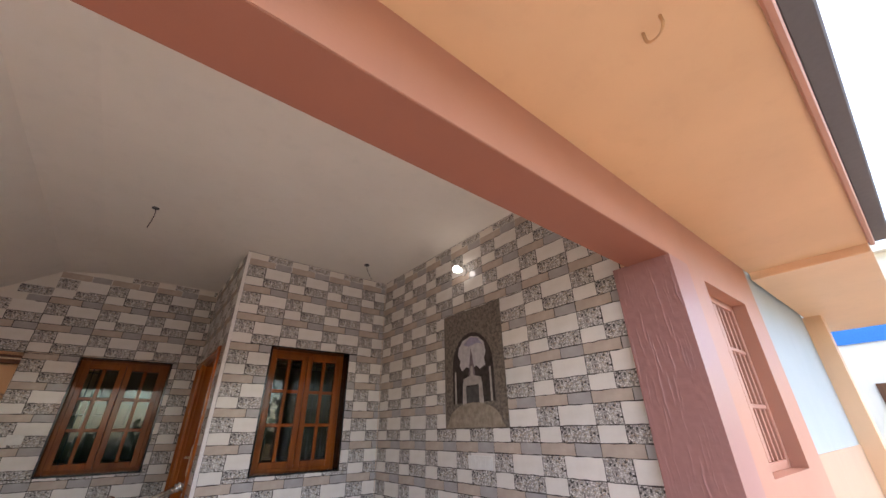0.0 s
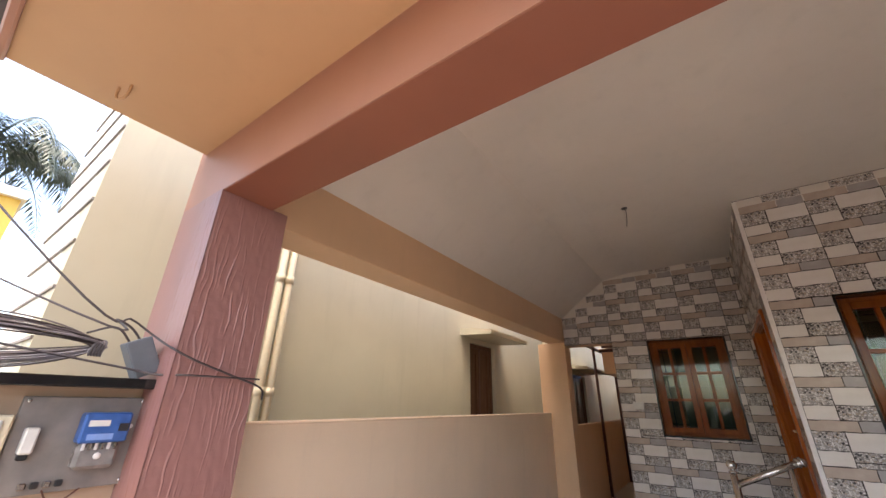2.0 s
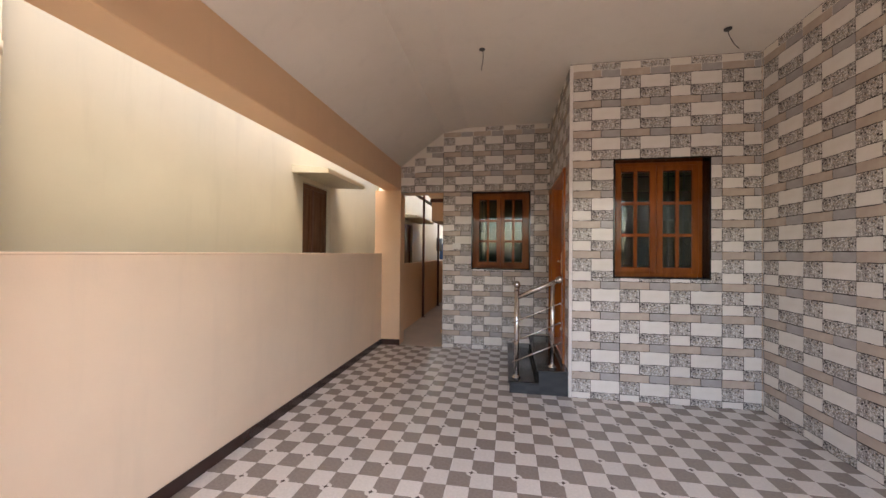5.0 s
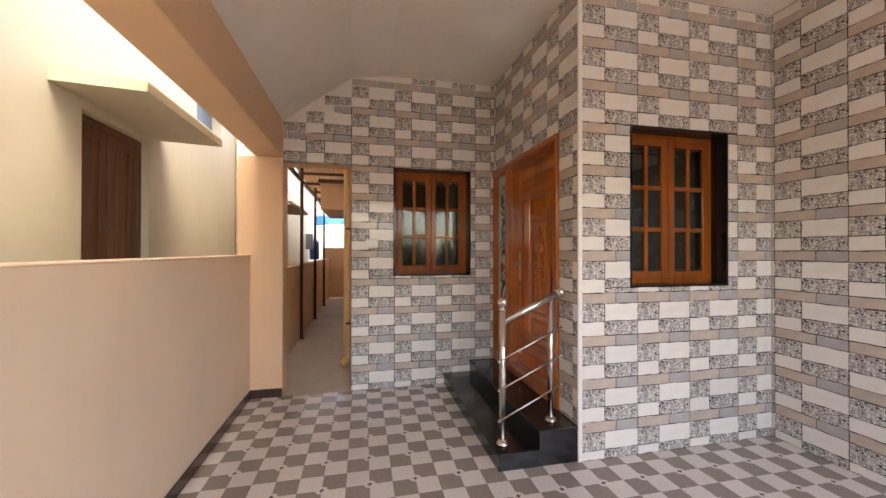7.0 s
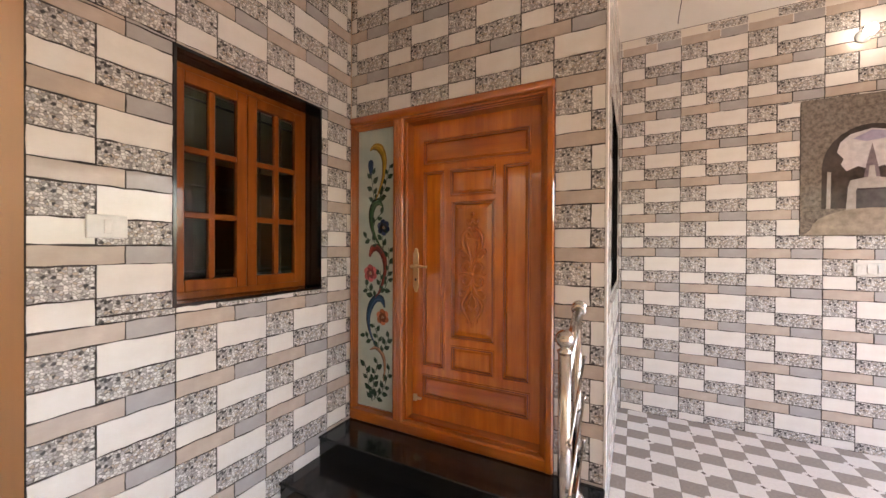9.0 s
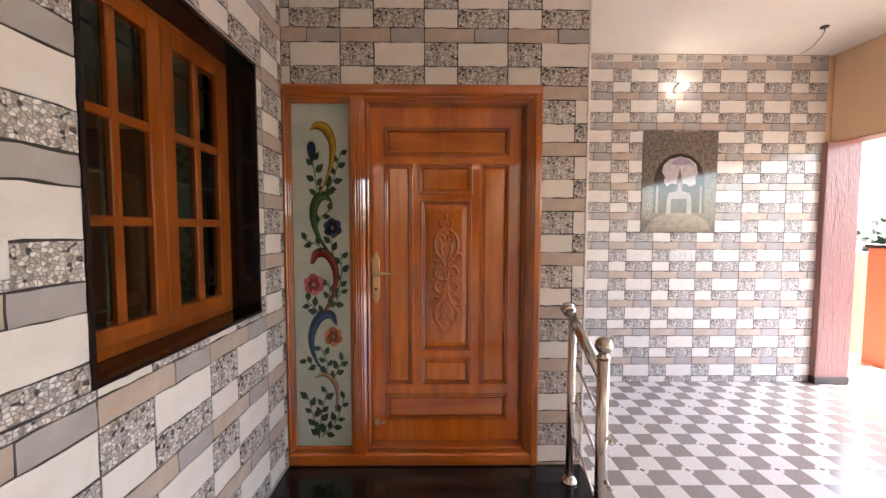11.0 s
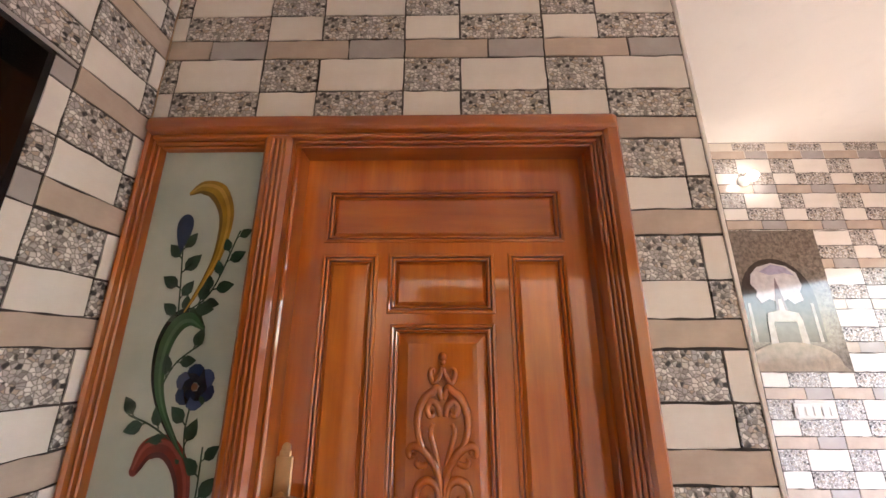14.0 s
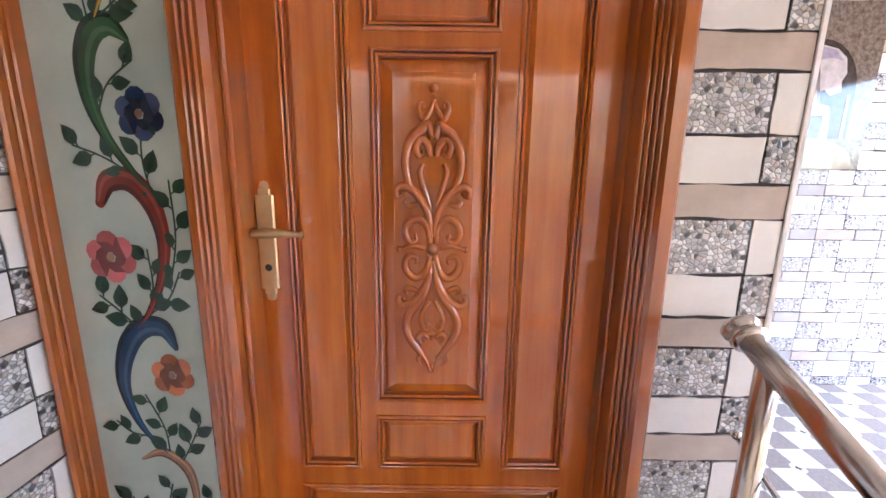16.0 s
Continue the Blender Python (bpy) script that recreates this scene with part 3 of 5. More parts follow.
for i, (a, b, c, d) in enumerate(panels):
    bm = bmesh.new()
    for (o0, x0), (o1, x1) in zip(BEAD, BEAD[1:]):
        n0 = len(bm.faces)
        mould(bm, a + o0, b - o0, c + o0, d - o0, o1 - o0, XL + x0, XL + x1, P)
        bm.faces.ensure_lookup_table()
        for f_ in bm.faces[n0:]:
            # Groove walls take a darker red than the bead.
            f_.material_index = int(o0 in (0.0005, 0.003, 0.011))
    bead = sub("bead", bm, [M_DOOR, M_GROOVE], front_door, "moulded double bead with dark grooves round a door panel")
    bm = bmesh.new()
    e = 0.014
    if i == 4:
        mould(bm, a + e, b - e, c + e, d - e, 0.028, XL + 0.014, XL + 0.004, P)
        slab(bm, a + e + 0.028, b - e - 0.028, c + e + 0.028, d - e - 0.028, XL + 0.004, XL + 0.03, P)
        mould(bm, a + e + 0.028, b - e - 0.028, c + e + 0.028, d - e - 0.028, 0.012, XL + 0.004, XL + 0.0035, P)
    else:
        mould(bm, a + e, b - e, c + e, d - e, 0.01, XL + 0.011, XL + 0.004, P)
        slab(bm, a + e + 0.01, b - e - 0.01, c + e + 0.01, d - e - 0.01, XL + 0.004, XL + 0.03, P)
    sub("panel", bm, M_PANEL if c < d - 0.3 or i in (1, 5) else M_DOOR_H, front_door)

# carved relief: scrolls mirrored about the middle of the panel
KZ, KY, KS = 1.3, 0.774, 0.00094
strokes = [
    ([(0, 180), (10, 205), (24, 222), (34, 210), (36, 190), (27, 184), (24, 196)], 6),
    ([(2, 268), (14, 236), (28, 246), (50, 262), (68, 300), (70, 345), (55, 392), (26, 436), (6, 500)], 9),
    ([(8, 312), (14, 284), (32, 272), (44, 288), (38, 310), (26, 308), (26, 296)], 7),
    ([(26, 330), (34, 352), (22, 396), (8, 440), (2, 480)], 6),
    ([(2, 520), (14, 450), (44, 404), (76, 386), (94, 396), (90, 414), (78, 410)], 8),
    ([(40, 430), (62, 436), (72, 426), (66, 416)], 6),
    ([(6, 534), (16, 486), (40, 470), (64, 482), (72, 508), (60, 530), (42, 526), (44, 508)], 8),
    ([(20, 548), (50, 540), (84, 550)], 6),
    ([(6, 566), (18, 610), (42, 628), (66, 612), (72, 586), (60, 568), (42, 574), (44, 590)], 8),
    ([(2, 580), (14, 640), (44, 688), (74, 706), (92, 694), (88, 678), (78, 682)], 8),
    ([(40, 664), (62, 656), (72, 664), (66, 676)], 6),
    ([(4, 600), (22, 672), (54, 716), (70, 756), (60, 800), (34, 838), (16, 866), (4, 900)], 9),
    ([(6, 690), (24, 722), (30, 752), (18, 776), (6, 770), (12, 756)], 6),
    ([(10, 800), (26, 786), (38, 800), (28, 816), (18, 808)], 6),
    ([(14, 860), (30, 850), (38, 866), (28, 880)], 5),
]
bm = bmesh.new()
for pts, w in strokes:
    for s in (-1, 1):
        line = spline([(XL - 0.001, KY + s * x * KS, KZ + (545 - y) * KS) for x, y in pts], 6)
        n_ = len(line)
        tube(bm, line, [1.2 * KS * w * (0.5 + 0.75 * math.sin(math.pi * min(1.0, 0.15 + k / n_)) ** 0.8) for k in range(n_)], 7)
for y, r in ((150, 13), (166, 9), (550, 17), (885, 9), (900, 6), (800, 7)):
    bmesh.ops.create_uvsphere(bm, u_segments=12, v_segments=8, radius=r * KS, matrix=Matrix.Translation((XL + 0.003, KY, KZ + (545 - y) * KS)))
for s in (-1, 1):
    for x, y, r in ((88, 550, 9), (42, 518, 8), (42, 582, 8), (26, 300, 7), (78, 404, 7), (78, 690, 7)):
        bmesh.ops.create_uvsphere(bm, u_segments=10, v_segments=6, radius=r * KS, matrix=Matrix.Translation((XL + 0.003, KY + s * x * KS, KZ + (545 - y) * KS)))
sub("carving", bm, M_CARVE, front_door, "carved scroll and leaf relief", True)

bm = bmesh.new()
slab(bm, 1.158, 1.202, 1.19, 1.425, XL - 0.009, XL, P, 0.003)
slab(bm, 1.165, 1.195, 1.175, 1.44, XL - 0.008, XL, P, 0.003)
for z in (1.17, 1.445):
    lathe(bm, [(0.012, 0), (0.011, 0.006), (0.004, 0.008)], (XL, 1.18, z), Euler((0, radians(-90), 0)).to_matrix(), 14)
handle = sub("door_handle", bm, M_BRASS, front_door, "aged brass lever handle on a long plate")
bm = bmesh.new()
lathe(bm, [(0.012, 0), (0.012, 0.012), (0.008, 0.016), (0.008, 0.045)], (XL - 0.005, 1.18, 1.335), Euler((0, radians(-90), 0)).to_matrix(), 14)
line = [(XL - 0.045, 1.195, 1.335), (XL - 0.047, 1.17, 1.336), (XL - 0.046, 1.14, 1.337), (XL - 0.045, 1.105, 1.335), (XL - 0.045, 1.085, 1.334), (XL - 0.045, 1.078, 1.334)]
tube(bm, spline(line, 4), [0.0095 + 0.003 * math.sin(k * 0.32) for k in range(21)], 10)
part("lever", bm, M_BRASS, handle, "", True)
bm = bmesh.new()
lathe(bm, [(0.009, 0), (0.009, 0.003), (0.006, 0.004)], (XL - 0.006, 1.18, 1.245), Euler((0, radians(-90), 0)).to_matrix(), 14)
part("keyhole", bm, M_BLACK, handle)
bm = bmesh.new()
slab(bm, 1.165, 1.195, 0.43, 0.475, XL - 0.012, XL, P, 0.003)
slab(bm, 1.13, 1.17, 0.445, 0.46, XL - 0.02, XL, P, 0.003)
sub("bolt", bm, M_BRASS, front_door, "small brass tower bolt near the foot of the door")

# painted glass side light
side_glass = thing("side_light", "frosted glass side light painted with a flowering vine", "glass panel", at=(0.08, 1.46, 0.34))
sub("pane", boxes((0.045, 0.052, 1.308, 1.642, 0.335, 2.29)), M_FROST, side_glass)
colours = {"yellow": (0.4, 0.24, 0.025), "green": (0.025, 0.085, 0.03), "red": (0.2, 0.026, 0.015), "blue": (0.01, 0.05, 0.12), "brown": (0.35, 0.2, 0.12), "pink": (0.42, 0.09, 0.095), "leaf": (0.022, 0.06, 0.034), "navy": (0.01, 0.03, 0.09), "orange": (0.42, 0.13, 0.05)}
PAINT = {k: plain("glass_paint_" + k, c, 0.2, spread=0.45, scale=14, bump=0) for k, c in colours.items()}
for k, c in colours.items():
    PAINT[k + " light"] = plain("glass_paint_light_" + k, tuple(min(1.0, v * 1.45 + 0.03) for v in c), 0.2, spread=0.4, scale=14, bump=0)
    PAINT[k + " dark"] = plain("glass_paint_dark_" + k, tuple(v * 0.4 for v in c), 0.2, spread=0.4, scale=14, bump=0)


def G(cx, cy, d=0.0):
    return Vector((0.0435 - d, 1.64 - (cx - 38) * 0.00122, 2.262 - (cy - 35) * 0.00133))


def ribbon(pts, widths, col, name, label):
    line = spline([(x, y, 0) for x, y in pts], 8)
    bm = bmesh.new()
    prev = None
    for k, p in enumerate(line):
        t = k / (len(line) - 1) * (len(widths) - 1)
        w = 1.2 * (widths[int(t)] + (widths[min(int(t) + 1, len(widths) - 1)] - widths[int(t)]) * (t - int(t)))
        d = line[min(k + 1, len(line) - 1)] - line[max(k - 1, 0)]
        nrm = Vector((-d.y, d.x, 0)).normalized() * w
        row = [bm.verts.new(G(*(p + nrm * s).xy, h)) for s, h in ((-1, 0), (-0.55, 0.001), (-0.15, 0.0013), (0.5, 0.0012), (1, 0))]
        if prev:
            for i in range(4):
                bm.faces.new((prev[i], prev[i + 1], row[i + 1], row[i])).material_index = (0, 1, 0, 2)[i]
        prev = row
    for q in (0, -1):
        w = 1.2 * widths[q]
        if w > 4:
            p = line[q]
            fan = [bm.verts.new(G(p.x + w * math.cos(t), p.y + w * math.sin(t), 0.0004)) for t in (2 * math.pi * k / 12 for k in range(12))]
            bm.faces.new(fan)
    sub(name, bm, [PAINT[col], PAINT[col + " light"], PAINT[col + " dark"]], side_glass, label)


ribbon([(128, 128), (160, 112), (200, 125), (228, 180), (225, 260), (205, 320), (170, 392)], [3, 14, 19, 15, 10, 6, 2], "yellow", "scroll", "yellow painted scroll")
ribbon([(222, 425), (190, 402), (160, 412), (140, 455), (140, 515), (160, 572), (200, 630), (225, 658)], [3, 16, 18, 16, 12, 8, 5, 2], "green", "scroll", "green painted scroll")
ribbon([(130, 680), (150, 645), (190, 642), (225, 682), (238, 745), (225, 812), (195, 872), (165, 908)], [8, 16, 17, 15, 11, 8, 5, 2], "red", "scroll", "red painted scroll")
ribbon([(235, 945), (215, 908), (175, 906), (140, 942), (120, 1002), (125, 1062), (150, 1120), (195, 1172)], [5, 15, 18, 17, 13, 9, 5, 2], "blue", "scroll", "blue painted scroll")
ribbon([(132, 1180), (180, 1165), (225, 1200), (238, 1262), (228, 1335)], [2, 9, 10, 7, 2], "brown", "scroll", "pale brown painted scroll")
rg = random.Random(4)


def leaf_at(bm, x, y, a, s):
    """A pointed leaf with a raised midrib."""
    ca, sa = math.cos(a), math.sin(a)
    pts = [(0, 0.03), (0.2, 0.035), (0.36, 0.24), (0.58, 0.3), (0.82, 0.2), (1.1, 0), (0.82, -0.2), (0.58, -0.3), (0.36, -0.24), (0.2, -0.035), (0, -0.03)]
    v = [bm.verts.new(G(x + s * (p * ca - q * sa), y + s * (p * sa + q * ca), 0.0006)) for p, q in pts]
    m = bm.verts.new(G(x + s * 0.62 * ca, y + s * 0.62 * sa, 0.0016))
    for i in range(11):
        bm.faces.new((v[i], v[(i + 1) % 11], m))


def spray(pts, leaves, size=27, both=True):
    line = spline([(x, y, 0) for x, y in pts], 8)
    bm = bmesh.new()
    prev = None
    for k, p in enumerate(line):
        d = line[min(k + 1, len(line) - 1)] - line[max(k - 1, 0)]
        q = Vector((-d.y, d.x, 0)).normalized() * 1.8
        row = [bm.verts.new(G(*(p + q).xy, 0.0008)), bm.verts.new(G(*(p - q).xy, 0.0008))]
        if prev:
            bm.faces.new((prev[0], prev[1], row[1], row[0]))
        prev = row
    sub("stem", bm, PAINT["leaf"], side_glass)
    for i in range(leaves):
        k = int((i + 0.6) / leaves * (len(line) - 1))
        d = line[min(k + 1, len(line) - 1)] - line[max(k - 1, 0)]
        a = math.atan2(d.y, d.x) + (0.75 if i % 2 else -0.75) + rg.uniform(-0.2, 0.2)
        bm = bmesh.new()
        leaf_at(bm, line[k].x, line[k].y, a, 1.6 * size * rg.uniform(0.85, 1.15))
        sub("leaf", bm, PAINT["leaf"], side_glass)


def flower(x, y, r, col, petals):
    bm = bmesh.new()
    for k in range(petals):
        a = 2 * math.pi * k / petals + 0.4
        cx, cy = x + 0.55 * r * math.cos(a), y + 0.55 * r * math.sin(a)
        ring = [bm.verts.new(G(cx + 0.42 * r * math.cos(t), cy + 0.4 * r * math.sin(t), 0.0005 + 0.0002 * k)) for t in (2 * math.pi * j / 10 for j in range(10))]
        m = bm.verts.new(G(cx, cy, 0.002 + 0.0002 * k))
        for j in range(10):
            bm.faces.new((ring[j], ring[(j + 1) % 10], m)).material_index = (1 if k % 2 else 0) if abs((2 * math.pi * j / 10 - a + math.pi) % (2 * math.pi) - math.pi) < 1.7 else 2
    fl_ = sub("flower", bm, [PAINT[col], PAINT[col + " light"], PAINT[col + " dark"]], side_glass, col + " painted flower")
    bm = bmesh.new()
    ring = [bm.verts.new(G(x + 0.16 * r * math.cos(t), y + 0.16 * r * math.sin(t), 0.0035)) for t in (2 * math.pi * j / 10 for j in range(10))]
    bm.faces.new(ring)
    part("flower_centre", bm, PAINT["brown"], fl_)


spray([(160, 410), (148, 320), (136, 240)], 6, 30)
spray([(172, 395), (225, 345), (268, 215)], 10, 26)
spray([(150, 540), (175, 490), (225, 452)], 3, 26)
spray([(210, 640), (150, 605), (95, 585)], 4, 28)
spray([(238, 700), (220, 620), (222, 560)], 4, 28)
spray([(240, 830), (262, 740), (262, 640)], 6, 28)
spray([(170, 910), (205, 840), (205, 760)], 5, 27)
spray([(165, 905), (130, 870), (100, 845)], 4, 27)
spray([(195, 880), (235, 850), (262, 800)], 4, 26)
spray([(195, 1170), (190, 1110), (160, 1040)], 5, 27)
spray([(160, 1130), (120, 1120), (92, 1095)], 3, 27)
spray([(215, 1190), (240, 1150), (268, 1095)], 5, 26)
spray([(150, 1450), (160, 1350), (190, 1235)], 9, 28)
spray([(150, 1450), (125, 1360), (100, 1265)], 7, 28)
spray([(160, 1440), (225, 1380), (272, 1260)], 9, 27)
flower(225, 535, 46, "navy", 6)
flower(135, 775, 50, "pink", 6)
flower(222, 1000, 46, "orange", 6)
bm = bmesh.new()
drop = [bm.verts.new(G(134 + 27 * math.sin(a) * math.sin(a / 2) ** 1.3, 222 + 46 * math.cos(a), 0.0009)) for a in (2 * math.pi * k / 22 for k in range(22))]
bm.faces.new(drop)
sub("bud", bm, PAINT["navy"], side_glass, "dark blue painted bud")

# ---- windows ----
def window(name, u0, u1, z0, z1, y, label):
    """A two-leaf casement of twelve panes, set back in a dark lined opening."""
    w = tagged(new(name), label, "window", kind="structure")
    put = lambda u, d, v: (u, y + d, v)
    bm = bmesh.new()
    t = 0.014
    frame_of(bm, u0, u1, z0, z1, t, -0.003, 0.235, put, 0.0)
    part("lining", bm, M_GRANITE, w, "polished black stone lining")
    bm = bmesh.new()
    frame_of(bm, u0 + t, u1 - t, z0 + t, z1 - t, 0.04, 0.124, 0.185, put, 0.004)
    part("window_frame", bm, M_WIN, w)
    mid = (u0 + u1) / 2
    for a, b in ((u0 + t + 0.034, mid), (mid, u1 - t - 0.034)):
        bm = bmesh.new()
        c, d = z0 + t + 0.034, z1 - t - 0.034
        st = 0.058
        frame_of(bm, a + 0.0015, b - 0.0015, c, d, st, 0.115, 0.152, put, 0.004)
        leaf = part("casement", bm, M_WIN, w)
        bm = bmesh.new()
        iu0, iu1, iv0, iv1 = a + st, b - st, c + st, d - st
        um = (iu0 + iu1) / 2
        slab(bm, um - 0.017, um + 0.017, iv0, iv1, 0.119, 0.147, put, 0.004)
        for k in (1, 2):
            zm = iv0 + (iv1 - iv0) * k / 3
            slab(bm, iu0, iu1, zm - 0.016, zm + 0.016, 0.1195, 0.146, put, 0.004)
        part("glazing_bar", bm, M_WIN, leaf)
        for i in range(2):
            for k in range(3):
                bm = bmesh.new()
                p0, p1 = (iu0, um - 0.016) if i == 0 else (um + 0.016, iu1)
                slab(bm, p0, p1, iv0 + (iv1 - iv0) * k / 3 + 0.015, iv0 + (iv1 - iv0) * (k + 1) / 3 - 0.015, 0.135, 0.138, put)
                g = part("pane", bm, M_GLASS, leaf)
                g.visible_shadow = False
    bm = bmesh.new()
    for k in range(1, 6):
        u = u0 + (u1 - u0) * k / 6
        tube(bm, [(u, y + 0.21, z0 + t), (u, y + 0.21, z1 - t)], 0.006, 6)
    for k in (0.12, 0.5, 0.88):
        z = z0 + (z1 - z0) * k
        tube(bm, [(u0 + t, y + 0.21, z), (u1 - t, y + 0.21, z)], 0.006, 6)
    part("grille", bm, M_GREYBOX, w, "dark painted security bars")
    return w


window("window_1", *W1, YB, "orange-brown wooden casement window with twelve panes, closed")
window("window_2", *W2, 0.0, "orange-brown wooden casement window in a black lined opening")

wf = tagged(new("window_3"), "salmon painted louvre window in the front wall", "window", kind="structure")
put = lambda u, d, v: (u, YF0 + d, v)
bm = bmesh.new()
frame_of(bm, *WR, 0.05, 0.09, 0.15, put, 0.004)
part("window_frame", bm, M_SALMON, wf)
bm = bmesh.new()
um = (WR[0] + WR[1]) / 2
slab(bm, um - 0.035, um + 0.035, WR[2] + 0.05, WR[3] - 0.05, 0.095, 0.14, put, 0.004)
for k in (1, 2):
    zm = WR[2] + (WR[3] - WR[2]) * k / 3
    slab(bm, WR[0] + 0.05, WR[1] - 0.05, zm - 0.014, zm + 0.014, 0.096, 0.135, put, 0.004)
part("glazing_bar", bm, M_SALMON, wf)
for k in range(1, 8):
    if k == 4:
        continue
    u = WR[0] + (WR[1] - WR[0]) * k / 8
    part("bar", boxes((u - 0.011, u + 0.011, YF0 + 0.1, YF0 + 0.13, WR[2] + 0.05, WR[3] - 0.05), bevel=0.003), M_SALMON, wf)
part("backing", boxes((WR[0] + 0.04, WR[1] - 0.04, YF0 + 0.16, YF0 + 0.17, WR[2] + 0.04, WR[3] - 0.04)), M_OLDWOOD, wf, "closed brown boards behind the bars")

# ---- stair rail ----
rail = thing("stair_railing", "stainless steel handrail with three bars on the granite steps", "railing", at=(-0.51, 0.12, 0.122))
bm = bmesh.new()
tube(bm, [(-0.51, 0.12, 0.14), (-0.51, 0.12, 1.06)], 0.025, 16)
post = sub("post", bm, M_STEEL, rail, "", True)
bm = bmesh.new()
bmesh.ops.create_uvsphere(bm, u_segments=18, v_segments=12, radius=0.037, matrix=Matrix.Translation((-0.51, 0.12, 1.105)))
lathe(bm, [(0.028, 0), (0.03, 0.008), (0.018, 0.016), (0.018, 0.03)], (-0.51, 0.12, 1.05))
part("ball", bm, M_STEEL, post, "", True).matrix_parent_inverse = Matrix()
bm = bmesh.new()
lathe(bm, [(0.045, 0), (0.045, 0.012), (0.034, 0.02), (0.028, 0.035)], (-0.51, 0.12, 0.122))
part("flange", bm, M_STEEL, post, "", True)
bm = bmesh.new()
tube(bm, [(-0.145, 0.12, 0.262), (-0.145, 0.12, 1.125)], 0.021, 16)
post2 = sub("post", bm, M_STEEL, rail, "", True)
bm = bmesh.new()
lathe(bm, [(0.042, 0), (0.042, 0.012), (0.03, 0.02), (0.024, 0.033)], (-0.145, 0.12, 0.25))
part("flange", bm, M_STEEL, post2, "", True)
bm = bmesh.new()
tube(bm, [(-0.495, 0.12, 0.972), (-0.07, 0.12, 1.165)], 0.025, 16)
bmesh.ops.create_uvsphere(bm, u_segments=14, v_segments=10, radius=0.03, matrix=Matrix.Translation((-0.07, 0.12, 1.165)))
hr = sub("handrail", bm, M_STEEL, rail, "", True)
bm = bmesh.new()
lathe(bm, [(0.027, -0.03), (0.034, -0.026), (0.036, -0.016), (0.03, -0.008), (0.03, -0.002), (0.037, 0.004), (0.037, 0.014), (0.028, 0.022)], (-0.075, 0.12, 1.163), Euler((0, radians(65.6), 0)).to_matrix(), 22)
part("collar", bm, M_STEEL, hr, "", True)
for z in (0.715, 0.515, 0.305):
    bm = bmesh.new()
    tube(bm, [(-0.545, 0.095, z - 0.012), (-0.075, 0.095, z + 0.205)], 0.0065, 8)
    for x, dz in ((-0.545, -0.012), (-0.075, 0.205)):
        bmesh.ops.create_uvsphere(bm, u_segments=10, v_segments=8, radius=0.011, matrix=Matrix.Translation((x, 0.095, z + dz)))
    sub("bar", bm, M_STEEL, rail, "", True)

# ---- mural and fittings ----
mural = thing("arch_picture_panel", "glossy tile picture of a stone arch with a fountain", "picture panel", at=(XM, -1.62, 1.56))
PM = lambda u, d, v: (XM - d, u, v)
m_, n_, l_, b_ = material("brown_stone_print", 0.07)
v_ = coords(n_, l_)
l_.new(ramp_of(n_, l_, noise_of(n_, l_, v_, 38, 6, 0.7), [(0.35, (0.085, 0.068, 0.055)), (0.65, (0.23, 0.19, 0.155))]), b_.inputs["Base Color"])
M_PRINT = m_
print_mats = {k: plain("print_" + k, c, 0.08, spread=s, scale=20, bump=0) for k, c, s in (("arch", (0.06, 0.045, 0.04), 0.6), ("sky", (0.55, 0.5, 0.5), 0.3), ("violet", (0.36, 0.32, 0.42), 0.3), ("haze", (0.22, 0.17, 0.18), 0.5), ("white", (0.42, 0.37, 0.33), 0.35), ("sand", (0.36, 0.29, 0.22), 0.4), ("dark", (0.09, 0.08, 0.075), 0.4))}
sub("stone_print", boxes((XM - 0.004, XM + 0.004, -2.003, -1.24, 1.562, 2.58)), M_PRINT, mural)


def flat(name, pts, d, mat, label=""):
    bm = bmesh.new()
    bm.faces.new([bm.verts.new((XM - d, -1.62 - x, 1.562 + z)) for x, z in pts])
    r = bmesh.ops.extrude_face_region(bm, geom=bm.faces[:])
    for g in r["geom"]:
        if isinstance(g, bmesh.types.BMVert):
            g.co.x -= 0.0008
    sub(name, bm, mat, mural, label)


def arch(w, z0, z1, n=14):
    return [(-w, z0)] + [(-w * math.cos(math.pi * k / n), z1 - w + w * math.sin(math.pi * k / n) * 1.15) for k in range(n + 1)] + [(w, z0)]


flat("arch_print", arch(0.262, 0.2, 0.76), 0.0045, print_mats["arch"], "dark arch in the printed picture")
flat("sky_print", [(-0.13, 0.47), (-0.16, 0.52), (-0.145, 0.56), (-0.18, 0.61), (-0.165, 0.68), (-0.11, 0.735), (0.0, 0.765), (0.1, 0.742), (0.165, 0.69), (0.185, 0.6), (0.16, 0.55), (0.17, 0.49), (0.1, 0.465), (0.06, 0.5), (0.0, 0.47), (-0.07, 0.5)], 0.006, print_mats["sky"], "pale sky seen in the arch")
flat("cloud_print", [(-0.1, 0.7), (-0.03, 0.675), (0.08, 0.69), (0.15, 0.67), (0.09, 0.735), (0.0, 0.755)], 0.0069, print_mats["violet"])
flat("spire_print", [(-0.05, 0.36), (0.05, 0.36), (0.03, 0.5), (0.012, 0.6), (0.0, 0.66), (-0.012, 0.6), (-0.03, 0.5)], 0.0075, print_mats["haze"])
